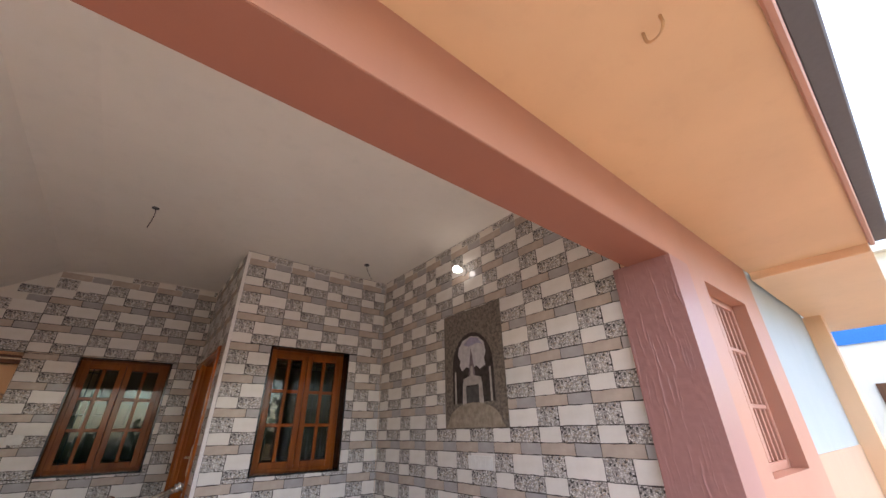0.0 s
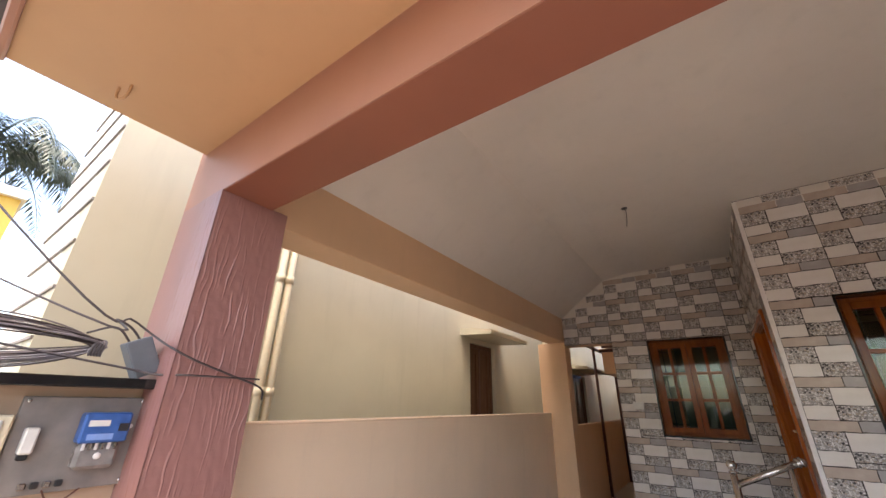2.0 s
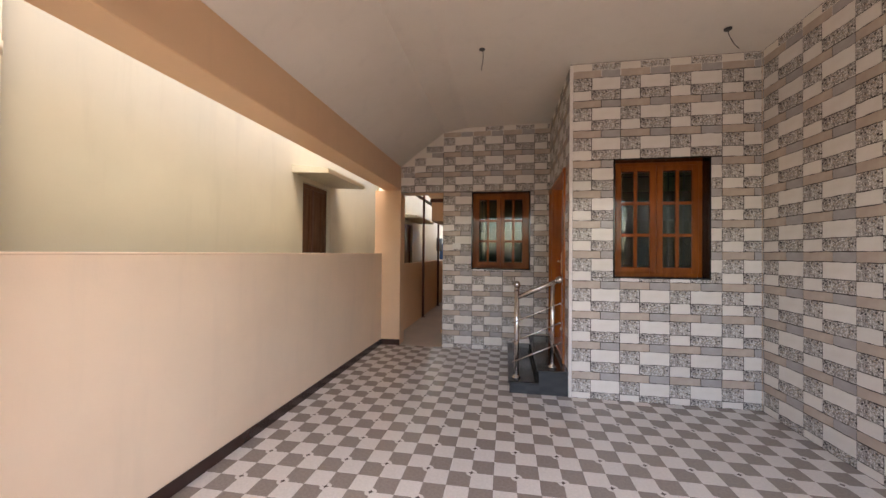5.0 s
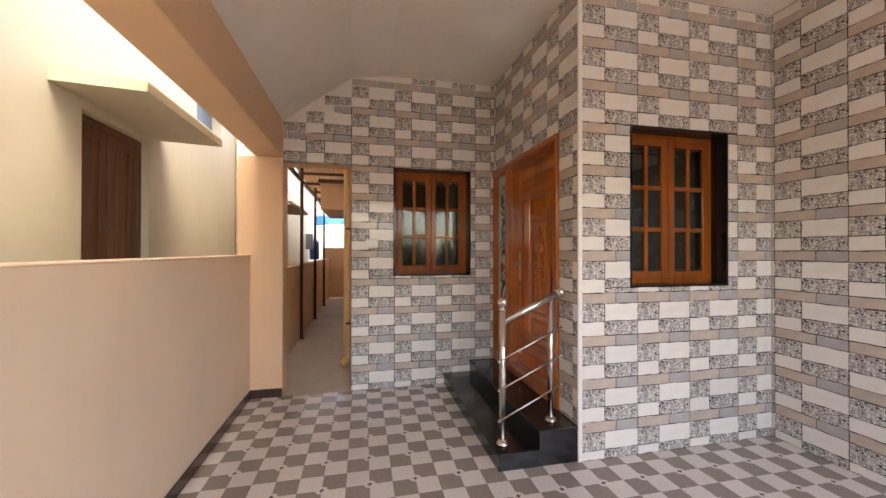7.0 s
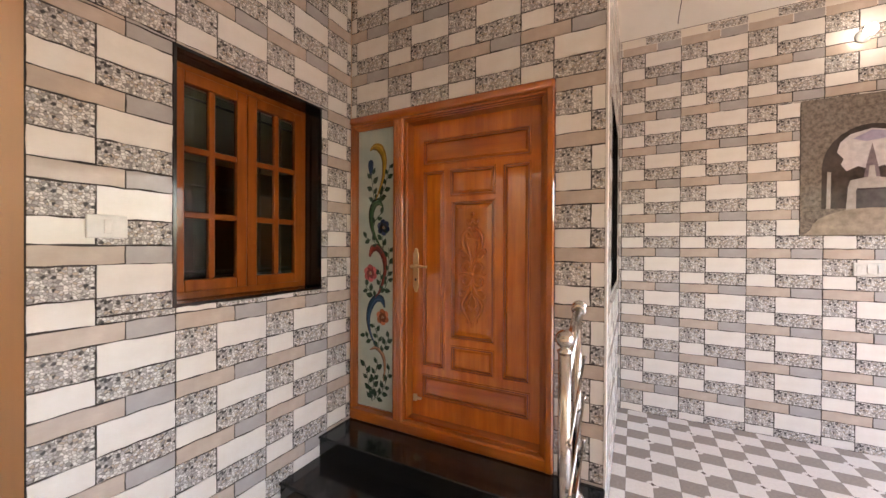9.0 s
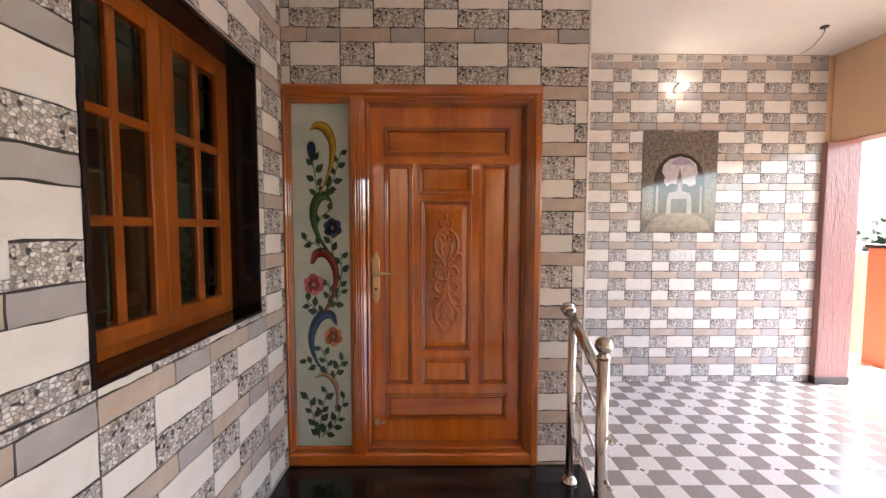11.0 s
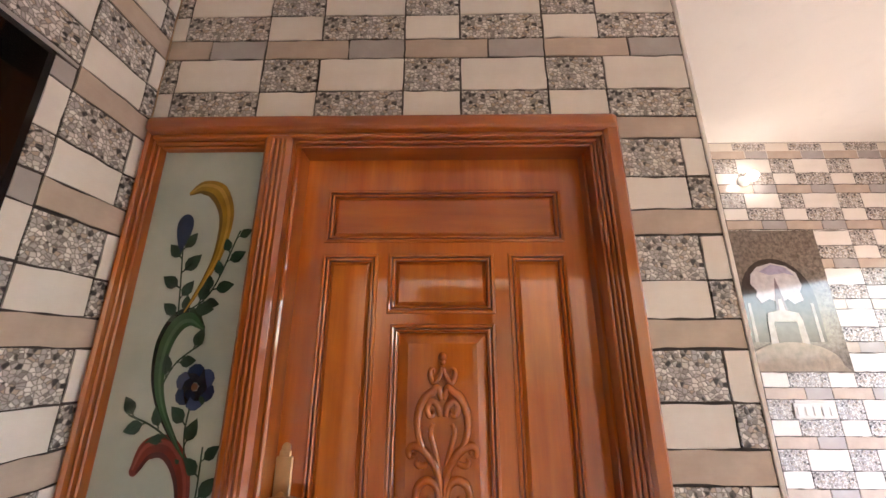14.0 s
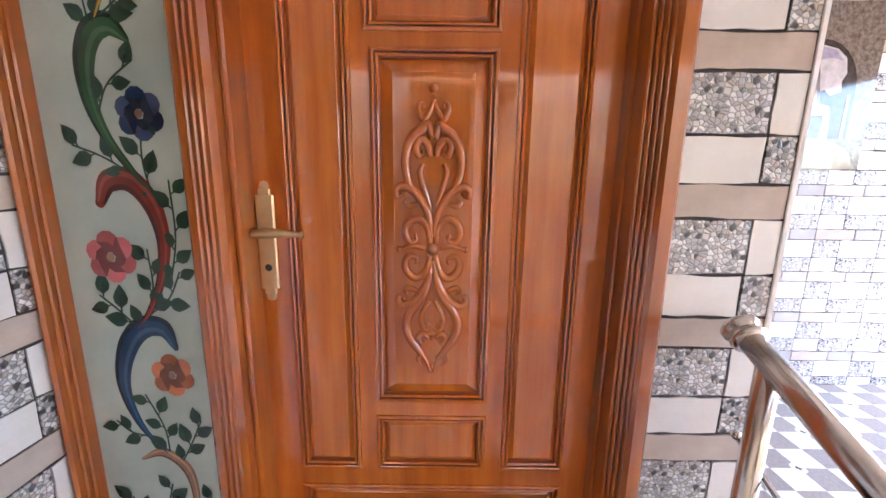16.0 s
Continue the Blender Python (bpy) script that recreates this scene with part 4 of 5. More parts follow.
for s in (-1, 1):
    flat("column_print", [(s * 0.225 - 0.012, 0.2), (s * 0.225 + 0.012, 0.2), (s * 0.222 + 0.01, 0.47), (s * 0.222 - 0.01, 0.47)], 0.0062, print_mats["white"])
    flat("plinth_print", [(s * 0.105 - 0.028, 0.18), (s * 0.105 + 0.028, 0.18), (s * 0.1 + 0.022, 0.36), (s * 0.1 - 0.022, 0.36)], 0.0092, print_mats["white"])
flat("shelf_print", [(-0.125, 0.34), (0.125, 0.34), (0.11, 0.4), (0.02, 0.42), (0.012, 0.5), (-0.012, 0.5), (-0.02, 0.42), (-0.11, 0.4)], 0.0084, print_mats["white"], "white printed fountain bowl")
flat("recess_print", [(-0.08, 0.18), (0.08, 0.18), (0.08, 0.33), (-0.08, 0.33)], 0.0101, print_mats["dark"])
flat("base_print", [(0.32 * math.cos(math.pi * k / 14), 0.05 + 0.15 * math.sin(math.pi * k / 14)) for k in range(15)] + [(-0.36, 0.008), (0.36, 0.008)], 0.0112, print_mats["sand"], "sandy ground in the picture")


def switch(name, at, w, h, normal, gangs, label):
    s = thing(name, label, "switch", at=at)
    ax = Matrix.Rotation({"-x": radians(-90), "-y": 0.0, "+x": radians(90)}[normal], 4, "Z")
    bm = bmesh.new()
    box(bm, -w / 2, w / 2, -0.012, 0.0, -h / 2, h / 2, 0.004, 2)
    bmesh.ops.transform(bm, matrix=ax, verts=bm.verts)
    part("plate", bm, M_PLATE, s)
    for g in range(gangs):
        bm = bmesh.new()
        c = -w / 2 + w * (g + 0.5) / gangs
        q = min(0.026, w / gangs * 0.7)
        box(bm, c - q / 2, c + q / 2, -0.017, -0.011, -h * 0.3, h * 0.3, 0.002)
        bmesh.ops.transform(bm, matrix=ax, verts=bm.verts)
        part("rocker", bm, M_PLATE, s)
    return s


switch("switch_plate", (XM, -1.665, 1.32), 0.27, 0.095, "-x", 5, "long white switch plate on the tiled wall under the picture")
switch("switch_plate", (-1.362, YB, 1.536), 0.125, 0.088, "-y", 1, "small white switch plate beside the wooden window")

lamp = thing("wall_lamp", "lit white bulb in a holder on the tiled wall", "lamp", at=(XM, -1.57, 2.99))
bm = bmesh.new()
lathe(bm, [(0.045, 0), (0.045, 0.015), (0.028, 0.02), (0.024, 0.05)], (0, 0, 0), Euler((0, radians(-90), 0)).to_matrix())
part("holder", bm, M_PLATE, lamp, "", True)
bm = bmesh.new()
lathe(bm, [(0.018, 0.05), (0.024, 0.06), (0.034, 0.085), (0.036, 0.105), (0.028, 0.128), (0.012, 0.14)], (0, 0, 0), Euler((0, radians(-90), 0)).to_matrix())
part("bulb", bm, M_BULB, lamp, "glowing white bulb", True)

for i, (x, y, n1) in enumerate(((-0.86, -0.43, 0.0), (1.2, -0.42, 1.0), (1.2, -2.5, 2.0))):
    w_ = thing("ceiling_wire", "bare wire hanging from a dark ceiling hole", "wire", "ceiling points", at=(x, y, ZC))
    bm = bmesh.new()
    # Black disc stands in for the shade inside the ceiling hole.
    lathe(bm, [(0.028, -0.012), (0.03, -0.004), (0.03, 0.0)], (0, 0, 0))
    part("hole_disc", bm, M_BLACK, w_)
    bm = bmesh.new()
    tube(bm, spline([(0, 0, -0.01), (0.01, 0.0, -0.06), (0.004 + 0.05 * n1, 0.01, -0.13), (-0.008 + 0.1 * n1, 0.012, -0.2 + 0.03 * n1)], 6), 0.003, 6)
    part("wire", bm, M_CABLE, w_)

# ---- passage ----
tagged(part("passage_floor", boxes((-2.6, -1.573, YB, 9.8, -0.1, -0.003)), M_CONCRETE), "rough grey concrete floor of the passage", "floor", kind="structure")
wall("wall_passage", boxes((-2.6, -2.47, YB + 0.24, 9.7, -0.1, 1.22)), M_PEACH, "low peach painted boundary wall of the passage")
wall("wall_passage", boxes((-2.66, -1.573, 9.7, 9.85, -0.1, 1.55)), M_PEACH, "peach painted end wall of the passage")
for y in (4.18, 6.0, 7.9):
    p_ = thing("roof_post", "thin brown painted steel roof post in the passage", "post", "passage posts", at=(-2.44, y, 0))
    bm = bmesh.new()
    tube(bm, [(0, 0, 0), (0, 0, 2.98 - 0.045 * (y - 2))], 0.027, 10)
    part("tube", bm, M_RUST, p_, "", True)
    part("base_plate", boxes((-0.025, 0.05, -0.05, 0.05, -0.003, 0.008)), M_RUST, p_)
roof2 = thing("passage_roof", "weathered corrugated sheet roof on brown steel purlins", "roof", at=(-2.0, 5.5, 2.9))
bm = bmesh.new()
rows = []
for i in range(61):
    x = -2.62 + 1.06 * i / 60
    z = 0.014 * math.cos(2 * math.pi * i / 5)
    rows.append([bm.verts.new((x, y, 3.05 - 0.045 * (y - 2) + z)) for y in (1.95, 9.6)] + [bm.verts.new((x, y, 3.054 - 0.045 * (y - 2) + z)) for y in (9.6, 1.95)])
for a, b in zip(rows, rows[1:]):
    for k in range(4):
        bm.faces.new((a[k], a[(k + 1) % 4], b[(k + 1) % 4], b[k]))
sub("sheet", bm, M_SHEET, roof2)
for k in range(9):
    y = 2.3 + 0.85 * k
    z = 3.03 - 0.045 * (y - 2)
    sub("purlin", boxes((-2.6, -1.575, y - 0.02, y + 0.02, z - 0.05, z)), M_RUST, roof2)
sub("rafter", boxes((-2.47, -2.42, 1.95, 9.5, 2.6, 2.64)), M_RUST, roof2)
chajja = tagged(part("sunshade", boxes((-2.02, -1.573, 3.0, 4.5, 2.03, 2.39), bevel=0.006), M_PEACH), "peach painted concrete box sunshade over a passage window", "sunshade", kind="structure")
tagged(part("sunshade_edge", boxes((-2.05, -1.573, 2.97, 4.53, 2.392, 2.44)), M_RUST), "brown edge strip on the passage sunshade", "trim", kind="structure")
pw = tagged(new("window_4"), "brown wooden window in the passage wall", "window", kind="structure")
part("window_frame", boxes((-1.56, -1.5, 3.05, 3.12, 1.3, 2.02), (-1.56, -1.5, 4.03, 4.1, 1.3, 2.02), (-1.56, -1.5, 3.12, 4.03, 1.95, 2.02), (-1.56, -1.5, 3.12, 4.03, 1.3, 1.37), bevel=0.003), M_WIN, pw)
part("shutter", boxes((-1.54, -1.51, 3.12, 3.572, 1.37, 1.95), bevel=0.003), M_OLDWOOD, pw)
part("shutter", boxes((-1.54, -1.51, 3.578, 4.03, 1.37, 1.95), bevel=0.003), M_OLDWOOD, pw)
pipe = thing("drain_pipe", "peach painted rainwater pipe down the passage wall", "pipe", at=(-1.635, 2.45, 0))
bm = bmesh.new()
tube(bm, spline([(0, 0, 2.95), (0, 0, 2.0), (0, 0, 1.0), (0, 0, 0.2), (-0.01, -0.01, 0.12), (-0.06, -0.05, 0.05)], 5), 0.052, 14)
part("pipe", bm, M_PVC_P, pipe, "", True)
for z in (0.55, 1.72):
    part("bracket", boxes((-0.02, 0.065, -0.058, -0.045, z, z + 0.025)), M_RUST, pipe)
pl = thing("plank", "loose weathered planks lying on the passage floor", "plank", at=(-2.0, 9.2, 0))
part("board", boxes((-0.4, 0.2, 0.1, 0.25, -0.003, 0.03), bevel=0.003), M_CREAM_W, pl)
pl = thing("plank", "dark loose plank on the passage floor", "plank", at=(-1.8, 8.0, 0))
part("board", boxes((-0.15, 0.15, -0.05, 0.05, -0.003, 0.025), bevel=0.003), M_OLDWOOD, pl)
tp = thing("pale_post", "pale painted post by the passage wall", "post", at=(-1.66, 7.6, 0))
part("post", boxes((-0.035, 0.035, -0.035, 0.035, -0.003, 2.75)), M_PEACH, tp)
part("foot", boxes((-0.06, 0.06, -0.06, 0.06, -0.003, 0.03)), M_CONCRETE, tp)
tarp = thing("tarpaulin", "bright blue tarpaulin hung beyond the passage end", "tarpaulin", at=(-2.1, 11, 2.35))
bm = bmesh.new()
g0 = [[bm.verts.new((-1.2 + 2.2 * i / 12, 0.06 * math.sin(i * 1.3) + 0.03 * j, 0.33 * j / 3 - 0.02 * math.sin(i * 0.9))) for i in range(13)] for j in range(4)]
for a, b in zip(g0, g0[1:]):
    for i in range(12):
        bm.faces.new((a[i], a[i + 1], b[i + 1], b[i]))
part("cloth", bm, M_TARP, tarp)
for x in (-1.15, 0.95):
    part("pole", boxes((x - 0.03, x + 0.03, 0.0, 0.06, -2.47, 0.36)), M_RUST, tarp)

# ---- neighbour house ----
XN = -3.05
nb = thing("neighbour_house", "cream yellow plastered neighbour house with brown shuttered windows", "house", at=(-5, 2, -0.12))
holes = [(0.24, 0.93, 0.95, 2.28), (4.6, 5.55, 0.95, 2.15), (1.75, 2.4, 2.75, 3.1)]
sub("wall", wall_x(XN - 0.25, XN, -3.72, 14, -0.12, 3.9, holes), M_CREAM, nb)
sub("back_wall", boxes((-4.25, XN - 0.25, 13.75, 14, -0.12, 3.9)), M_CREAM, nb)
sub("far_wall", boxes((-4.25, -4.05, -3.5, 13.75, -0.12, 3.9)), M_CREAM, nb)
sub("front_wall", boxes((-4.25, XN - 0.25, -3.72, -3.5, -0.12, 3.9)), M_CREAM_W, nb)
# Overhang widened out of view to keep sky light off the wall top.
sub("roof", boxes((-4.3, -2.65, -3.8, 14.1, 3.9, 4.05)), M_CREAM_W, nb)
for y0, y1, z0, z1 in holes[:2]:
    bm = bmesh.new()
    put = lambda u, d, v: (XN - d, u, v)
    frame_of(bm, y0, y1, z0, z1, 0.05, 0.05, 0.13, put, 0.004)
    wn_ = sub("window", bm, M_OLDWOOD, nb, "brown wooden shuttered window")
    for a, b in ((y0 + 0.05, (y0 + y1) / 2 - 0.004), ((y0 + y1) / 2 + 0.004, y1 - 0.05)):
        bm = bmesh.new()
        slab(bm, a, b, z0 + 0.05, z1 - 0.05, 0.08, 0.11, put, 0.003)
        frame_of(bm, a, b, z0 + 0.05, z1 - 0.05, 0.07, 0.068, 0.085, put, 0.003)
        part("shutter", bm, M_OLDWOOD, wn_)
    part("mullion", boxes((XN - 0.075, XN - 0.06, (y0 + y1) / 2 - 0.02, (y0 + y1) / 2 + 0.02, z0 + 0.05, z1 - 0.05)), M_RUST, wn_)
sub("vent_window", boxes((XN - 0.12, XN - 0.1, 1.75, 2.4, 2.75, 3.1)), M_GREYBOX, nb, "small dark upper window")
for y0, y1, z in ((0.0, 1.09, 2.32), (4.2, 6.15, 2.22)):
    bm = bmesh.new()
    q = [(XN, z + 0.02), (XN + 0.45, z), (XN + 0.45, z + 0.055), (XN, z + 0.11)]
    a_, b_2 = [bm.verts.new((x, y0, k)) for x, k in q], [bm.verts.new((x, y1, k)) for x, k in q]
    for i in range(4):
        j = (i + 1) % 4
        bm.faces.new((a_[i], a_[j], b_2[j], b_2[i]))
    bm.faces.new(a_)
    bm.faces.new(b_2[::-1])
    sub("sunshade", bm, M_CREAM, nb, "thin concrete sunshade over the window")
for y, top in ((-2.594, 3.85), (-2.52, 3.85), (2.85, 3.85), (2.98, 3.85)):
    bm = bmesh.new()
    tube(bm, [(XN + 0.05, y, -0.12), (XN + 0.05, y, top)], 0.028, 10)
    for z in (0.9, 1.55, 2.35, 3.4):
        if z < top:
            tube(bm, [(XN + 0.05, y, z), (XN + 0.05, y, z + 0.06)], 0.034, 10)
    sub("rain_pipe", bm, M_PVC, nb, "cream plastic rain pipe", True)
for k in range(8):
    sub("ledge", boxes((-4.2, XN - 0.005, -3.73, -3.72, 1.78 + 0.25 * k, 1.795 + 0.25 * k)), M_BOARD, nb, "thin dark ledge on the house front")
yb_ = thing("yellow_building", "far yellow painted building end", "building", at=(-9, -4.5, -0.12))
sub("wall", boxes((-11, -9, -6.2, -3.75, -0.12, 4.4)), paint("yellow_house_paint", (0.75, 0.45, 0.08), 0.6), yb_)
sub("roof", boxes((-11.1, -8.9, -6.3, -3.7, 4.4, 4.55)), M_CREAM_W, yb_)
sub("window", boxes((-9.0, -8.98, -5.2, -4.4, 1.6, 2.9)), M_OLDWOOD, yb_)

# ---- meter wall ----
XW = -2.43
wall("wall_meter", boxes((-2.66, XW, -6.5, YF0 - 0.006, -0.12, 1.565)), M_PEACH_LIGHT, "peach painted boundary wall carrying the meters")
tagged(part("coping", boxes((-2.68, -2.33, -6.5, YF0 + 0.015, 1.565, 1.603), bevel=0.004), M_GRANITE), "black stone coping slab on the boundary wall", "trim", kind="structure")
Q = lambda u, d, v: (XW + d, u, v)
board = thing("meter_board", "grey board with an electricity meter and fuse on the wall", "meter board", at=(XW, -3.62, 1.27))
bm = bmesh.new()
slab(bm, -3.8, -3.445, 1.265, 1.568, 0.0, 0.022, Q, 0.003)
sub("board", bm, M_BOARD, board)
bm = bmesh.new()
slab(bm, -3.635, -3.495, 1.415, 1.515, 0.022, 0.085, Q, 0.006)
meter = sub("meter", bm, M_BLUE, board, "blue electricity meter")
bm = bmesh.new()
slab(bm, -3.62, -3.56, 1.47, 1.49, 0.085, 0.087, Q)
part("label", bm, M_PLATE, meter)
bm = bmesh.new()
slab(bm, -3.53, -3.5, 1.452, 1.478, 0.085, 0.088, Q)
part("display", bm, M_BLACK, meter)
bm = bmesh.new()
slab(bm, -3.627, -3.503, 1.33, 1.413, 0.022, 0.07, Q, 0.012)
part("terminal_cover", bm, M_HAZE, meter, "hazy clear plastic terminal cover")
for k in range(6):
    bm = bmesh.new()
    slab(bm, -3.617 + 0.018 * k, -3.607 + 0.018 * k, 1.392, 1.416, 0.07, 0.076, Q, 0.002)
    part("terminal", bm, M_STEEL if k % 2 else M_PLATE, meter)
bm = bmesh.new()
lathe(bm, [(0.011, 0), (0.011, 0.006), (0.006, 0.01)], (XW + 0.07, -3.565, 1.372), Euler((0, radians(90), 0)).to_matrix(), 12)
part("seal", bm, M_PLATE, meter)
bm = bmesh.new()
slab(bm, -3.615, -3.54, 1.425, 1.445, 0.085, 0.0865, Q)
part("label", bm, M_BLUE_L, meter)
bm = bmesh.new()
lathe(bm, [(0.009, 0), (0.009, 0.012), (0.005, 0.015)], (XW + 0.04, -3.486, 1.466), Euler((0, radians(90), 0)).to_matrix(), 12)
part("seal", bm, M_PLATE, meter)
bm = bmesh.new()
slab(bm, -3.77, -3.735, 1.39, 1.47, 0.022, 0.06, Q, 0.005)
fuse = sub("fuse", bm, M_PLATE, board, "white porcelain fuse holder")
bm = bmesh.new()
slab(bm, -3.765, -3.74, 1.372, 1.39, 0.022, 0.045, Q, 0.003)
part("clip", bm, M_BLACK, fuse)
for k in range(4):
    bm = bmesh.new()
    slab(bm, -3.735 + 0.03 * k, -3.715 + 0.03 * k, 1.283, 1.303, 0.022, 0.04, Q, 0.003)
    sub("terminal", bm, M_BLACK if k % 2 else M_STEEL, board)
for y, z in ((-3.785, 1.553), (-3.46, 1.553), (-3.46, 1.28), (-3.785, 1.28)):
    bm = bmesh.new()
    lathe(bm, [(0.007, 0), (0.006, 0.004), (0.002, 0.006)], (XW + 0.022, y, z), Euler((0, radians(90), 0)).to_matrix(), 10)
    sub("screw", bm, M_STEEL, board)
iso = thing("isolator_box", "white isolator switch box on a cream back box", "switch box", at=(XW, -3.89, 1.4))
bm = bmesh.new()
slab(bm, -3.99, -3.806, 1.31, 1.51, 0, 0.05, Q, 0.006)
sub("back_box", bm, M_PVC, iso)
bm = bmesh.new()
slab(bm, -3.98, -3.83, 1.325, 1.495, 0.05, 0.062, Q, 0.004)
cov = sub("cover", bm, M_PLATE, iso)
bm = bmesh.new()
slab(bm, -3.9, -3.85, 1.395, 1.43, 0.062, 0.08, Q, 0.003)
part("breaker", bm, M_BOARD, cov, "grey breaker in the cover window")
bm = bmesh.new()
slab(bm, -3.893, -3.857, 1.408, 1.42, 0.08, 0.086, Q, 0.002)
part("lever", bm, M_PLATE, cov)
for y, z in ((-3.85, 1.482), (-3.965, 1.482), (-3.9, 1.337), (-3.965, 1.337)):
    bm = bmesh.new()
    lathe(bm, [(0.006, 0), (0.005, 0.003), (0.001, 0.004)], (XW + 0.062, y, z), Euler((0, radians(90), 0)).to_matrix(), 10)
    part("screw", bm, M_BLACK, cov)
socket_box = switch("socket_box", (XW, -3.885, 1.185), 0.165, 0.075, "+x", 3, "white socket and switch box under the isolator")
cd = thing("wall_conduit", "brown wire and painted conduit down the boundary wall", "conduit", at=(XW, -3.67, 0))
bm = bmesh.new()
tube(bm, [(0.008, 0, -0.12), (0.008, 0, 1.085)], 0.009, 8)
part("conduit", bm, M_PEACH, cd)
bm = bmesh.new()
tube(bm, spline([(0.03, -0.2, 1.14), (0.02, -0.24, 1.1), (0.006, -0.155, 1.1), (0.006, -0.15, 1.06), (0.006, -0.1, 1.065), (0.006, -0.01, 1.08)], 6), 0.004, 6)
part("wire", bm, M_RUST, cd)
bm = bmesh.new()
tube(bm, spline([(0.02, 0.0, 1.275), (0.03, 0.02, 1.245), (0.03, 0.06, 1.24), (0.02, 0.1, 1.268)], 6), 0.003, 6)
part("wire", bm, M_RUST, cd)

bm = bmesh.new()
tube(bm, spline([(0.055, -0.2, 1.31), (0.06, -0.19, 1.25), (0.05, -0.215, 1.2), (0.05, -0.235, 1.18), (0.055, -0.21, 1.165), (0.05, -0.185, 1.185), (0.05, -0.205, 1.2)], 6), 0.004, 6)
part("wire", bm, M_PVC_P, cd)

coil = thing("cable_coil", "loose tied coil of grey-brown cable lying on the black coping", "cable", at=(-2.5, -3.86, 1.65))
rc = random.Random(9)
for k in range(26):
    a0, b0, ph = 0.33 + rc.uniform(-0.03, 0.02), rc.uniform(0.05, 0.112), rc.uniform(0, 6)
    lean, lift = rc.uniform(0.04, 0.09), rc.gauss(0, 0.012)
    line = []
    for i in range(41):
        a = 2 * math.pi * i / 40
        tie = 0.4 + 0.6 * (0.5 - 0.5 * math.cos(a)) ** 0.45
        y = -0.1 + a0 * math.cos(a)
        line.append((lean * math.sin(a) * tie + 0.004 * math.sin(3 * a + ph), y, 0.098 + 0.05 * y + b0 * math.sin(a) * tie + lift * tie + 0.004 * math.sin(2 * a + ph)))
    bm = bmesh.new()
    tube(bm, line, 0.003, 5, False)
    part("strand", bm, (M_COIL, M_CABLE, M_COIL_L)[k % 3], coil)
bm = bmesh.new()
for k in range(5):
    tube(bm, [(0.022 * math.cos(a), 0.2 + 0.009 * k + 0.004 * math.sin(a * 2), 0.102 + 0.03 * math.sin(a)) for a in (2 * math.pi * i / 16 for i in range(17))], 0.0042, 5, False)
part("tie", bm, M_COIL, coil, "wrapped cable tie")
adapter = thing("junction_box", "dark grey plastic cable box leaning against the pillar", "junction box", at=(-2.4, -3.5, 1.638))
bm = bmesh.new()
box(bm, -0.04, 0.04, -0.045, 0.045, 0, 0.15, 0.006, 2)
bmesh.ops.transform(bm, matrix=Matrix.Rotation(radians(28), 4, "X"), verts=bm.verts)
bmesh.ops.translate(bm, vec=(0, 0.02, 0.018), verts=bm.verts)
part("case", bm, M_CASE, adapter)
for k in range(5):
    bm = bmesh.new()
    tube(bm, spline([(0.0, 0.03, 0.1), (0.02, 0.06, 0.09 - 0.012 * k), (0.015, 0.062, 0.05 - 0.006 * k), (0.0, 0.05, 0.04)], 5), 0.003, 5)
    part("wire", bm, M_STEEL, adapter)
METER_SHIFT = Vector((0.0, 0.04, -0.035))
for o in (board, iso, socket_box, cd, coil, adapter):
    o.location = o.location + METER_SHIFT
cables = [[(-5.5, -6.5, 5.5), (-2.62, -4.02, 2.22), (-2.42, -3.56, 1.86), (-2.2, -3.445, 1.735), (-2.198, -3.25, 1.67), (-2.2, -3.09, 1.62), (-2.215, -3.06, 1.57)],
          [(-5.5, -6.2, 3.4), (-2.5, -3.9, 1.93), (-2.42, -3.62, 1.86), (-2.41, -3.52, 1.78)],
          [(-2.45, -3.95, 1.74), (-2.36, -3.6, 1.68), (-2.3, -3.47, 1.655), (-2.2, -3.4, 1.655), (-2.2, -3.1, 1.655)],
          [(-2.45, -3.7, 1.8), (-2.42, -3.62, 1.83), (-2.41, -3.55, 1.76)]]
for c in cables:
    cb = thing("overhead_cable", "thin dark cable strung to the pillar", "cable", "cables at the pillar", at=Vector(c[0]) + METER_SHIFT)
    bm = bmesh.new()
    tube(bm, [p - Vector(c[0]) for p in spline(c, 8)], 0.0045, 6)
    part("cable", bm, M_CABLE, cb)

# ---- canopy hooks ----
for x, y, turn in ((-2.37, -3.86, 0.4), (0.48, -3.94, 1.3)):
    hk = thing("ceiling_hook", "bent painted steel hook under the canopy", "hook", "canopy hooks", at=(x, y, 2.825))
    bm = bmesh.new()
    tube(bm, [(0.035 * math.cos(a) * math.cos(turn), 0.035 * math.cos(a) * math.sin(turn), -0.035 - 0.04 * math.sin(a) if k else 0.0) for k, a in enumerate([0.0] + [math.pi * i / 10 for i in range(11)])] + [(-0.035 * math.cos(turn), -0.035 * math.sin(turn), 0.0)], 0.006, 8)
    part("hook", bm, M_ORANGE, hk)

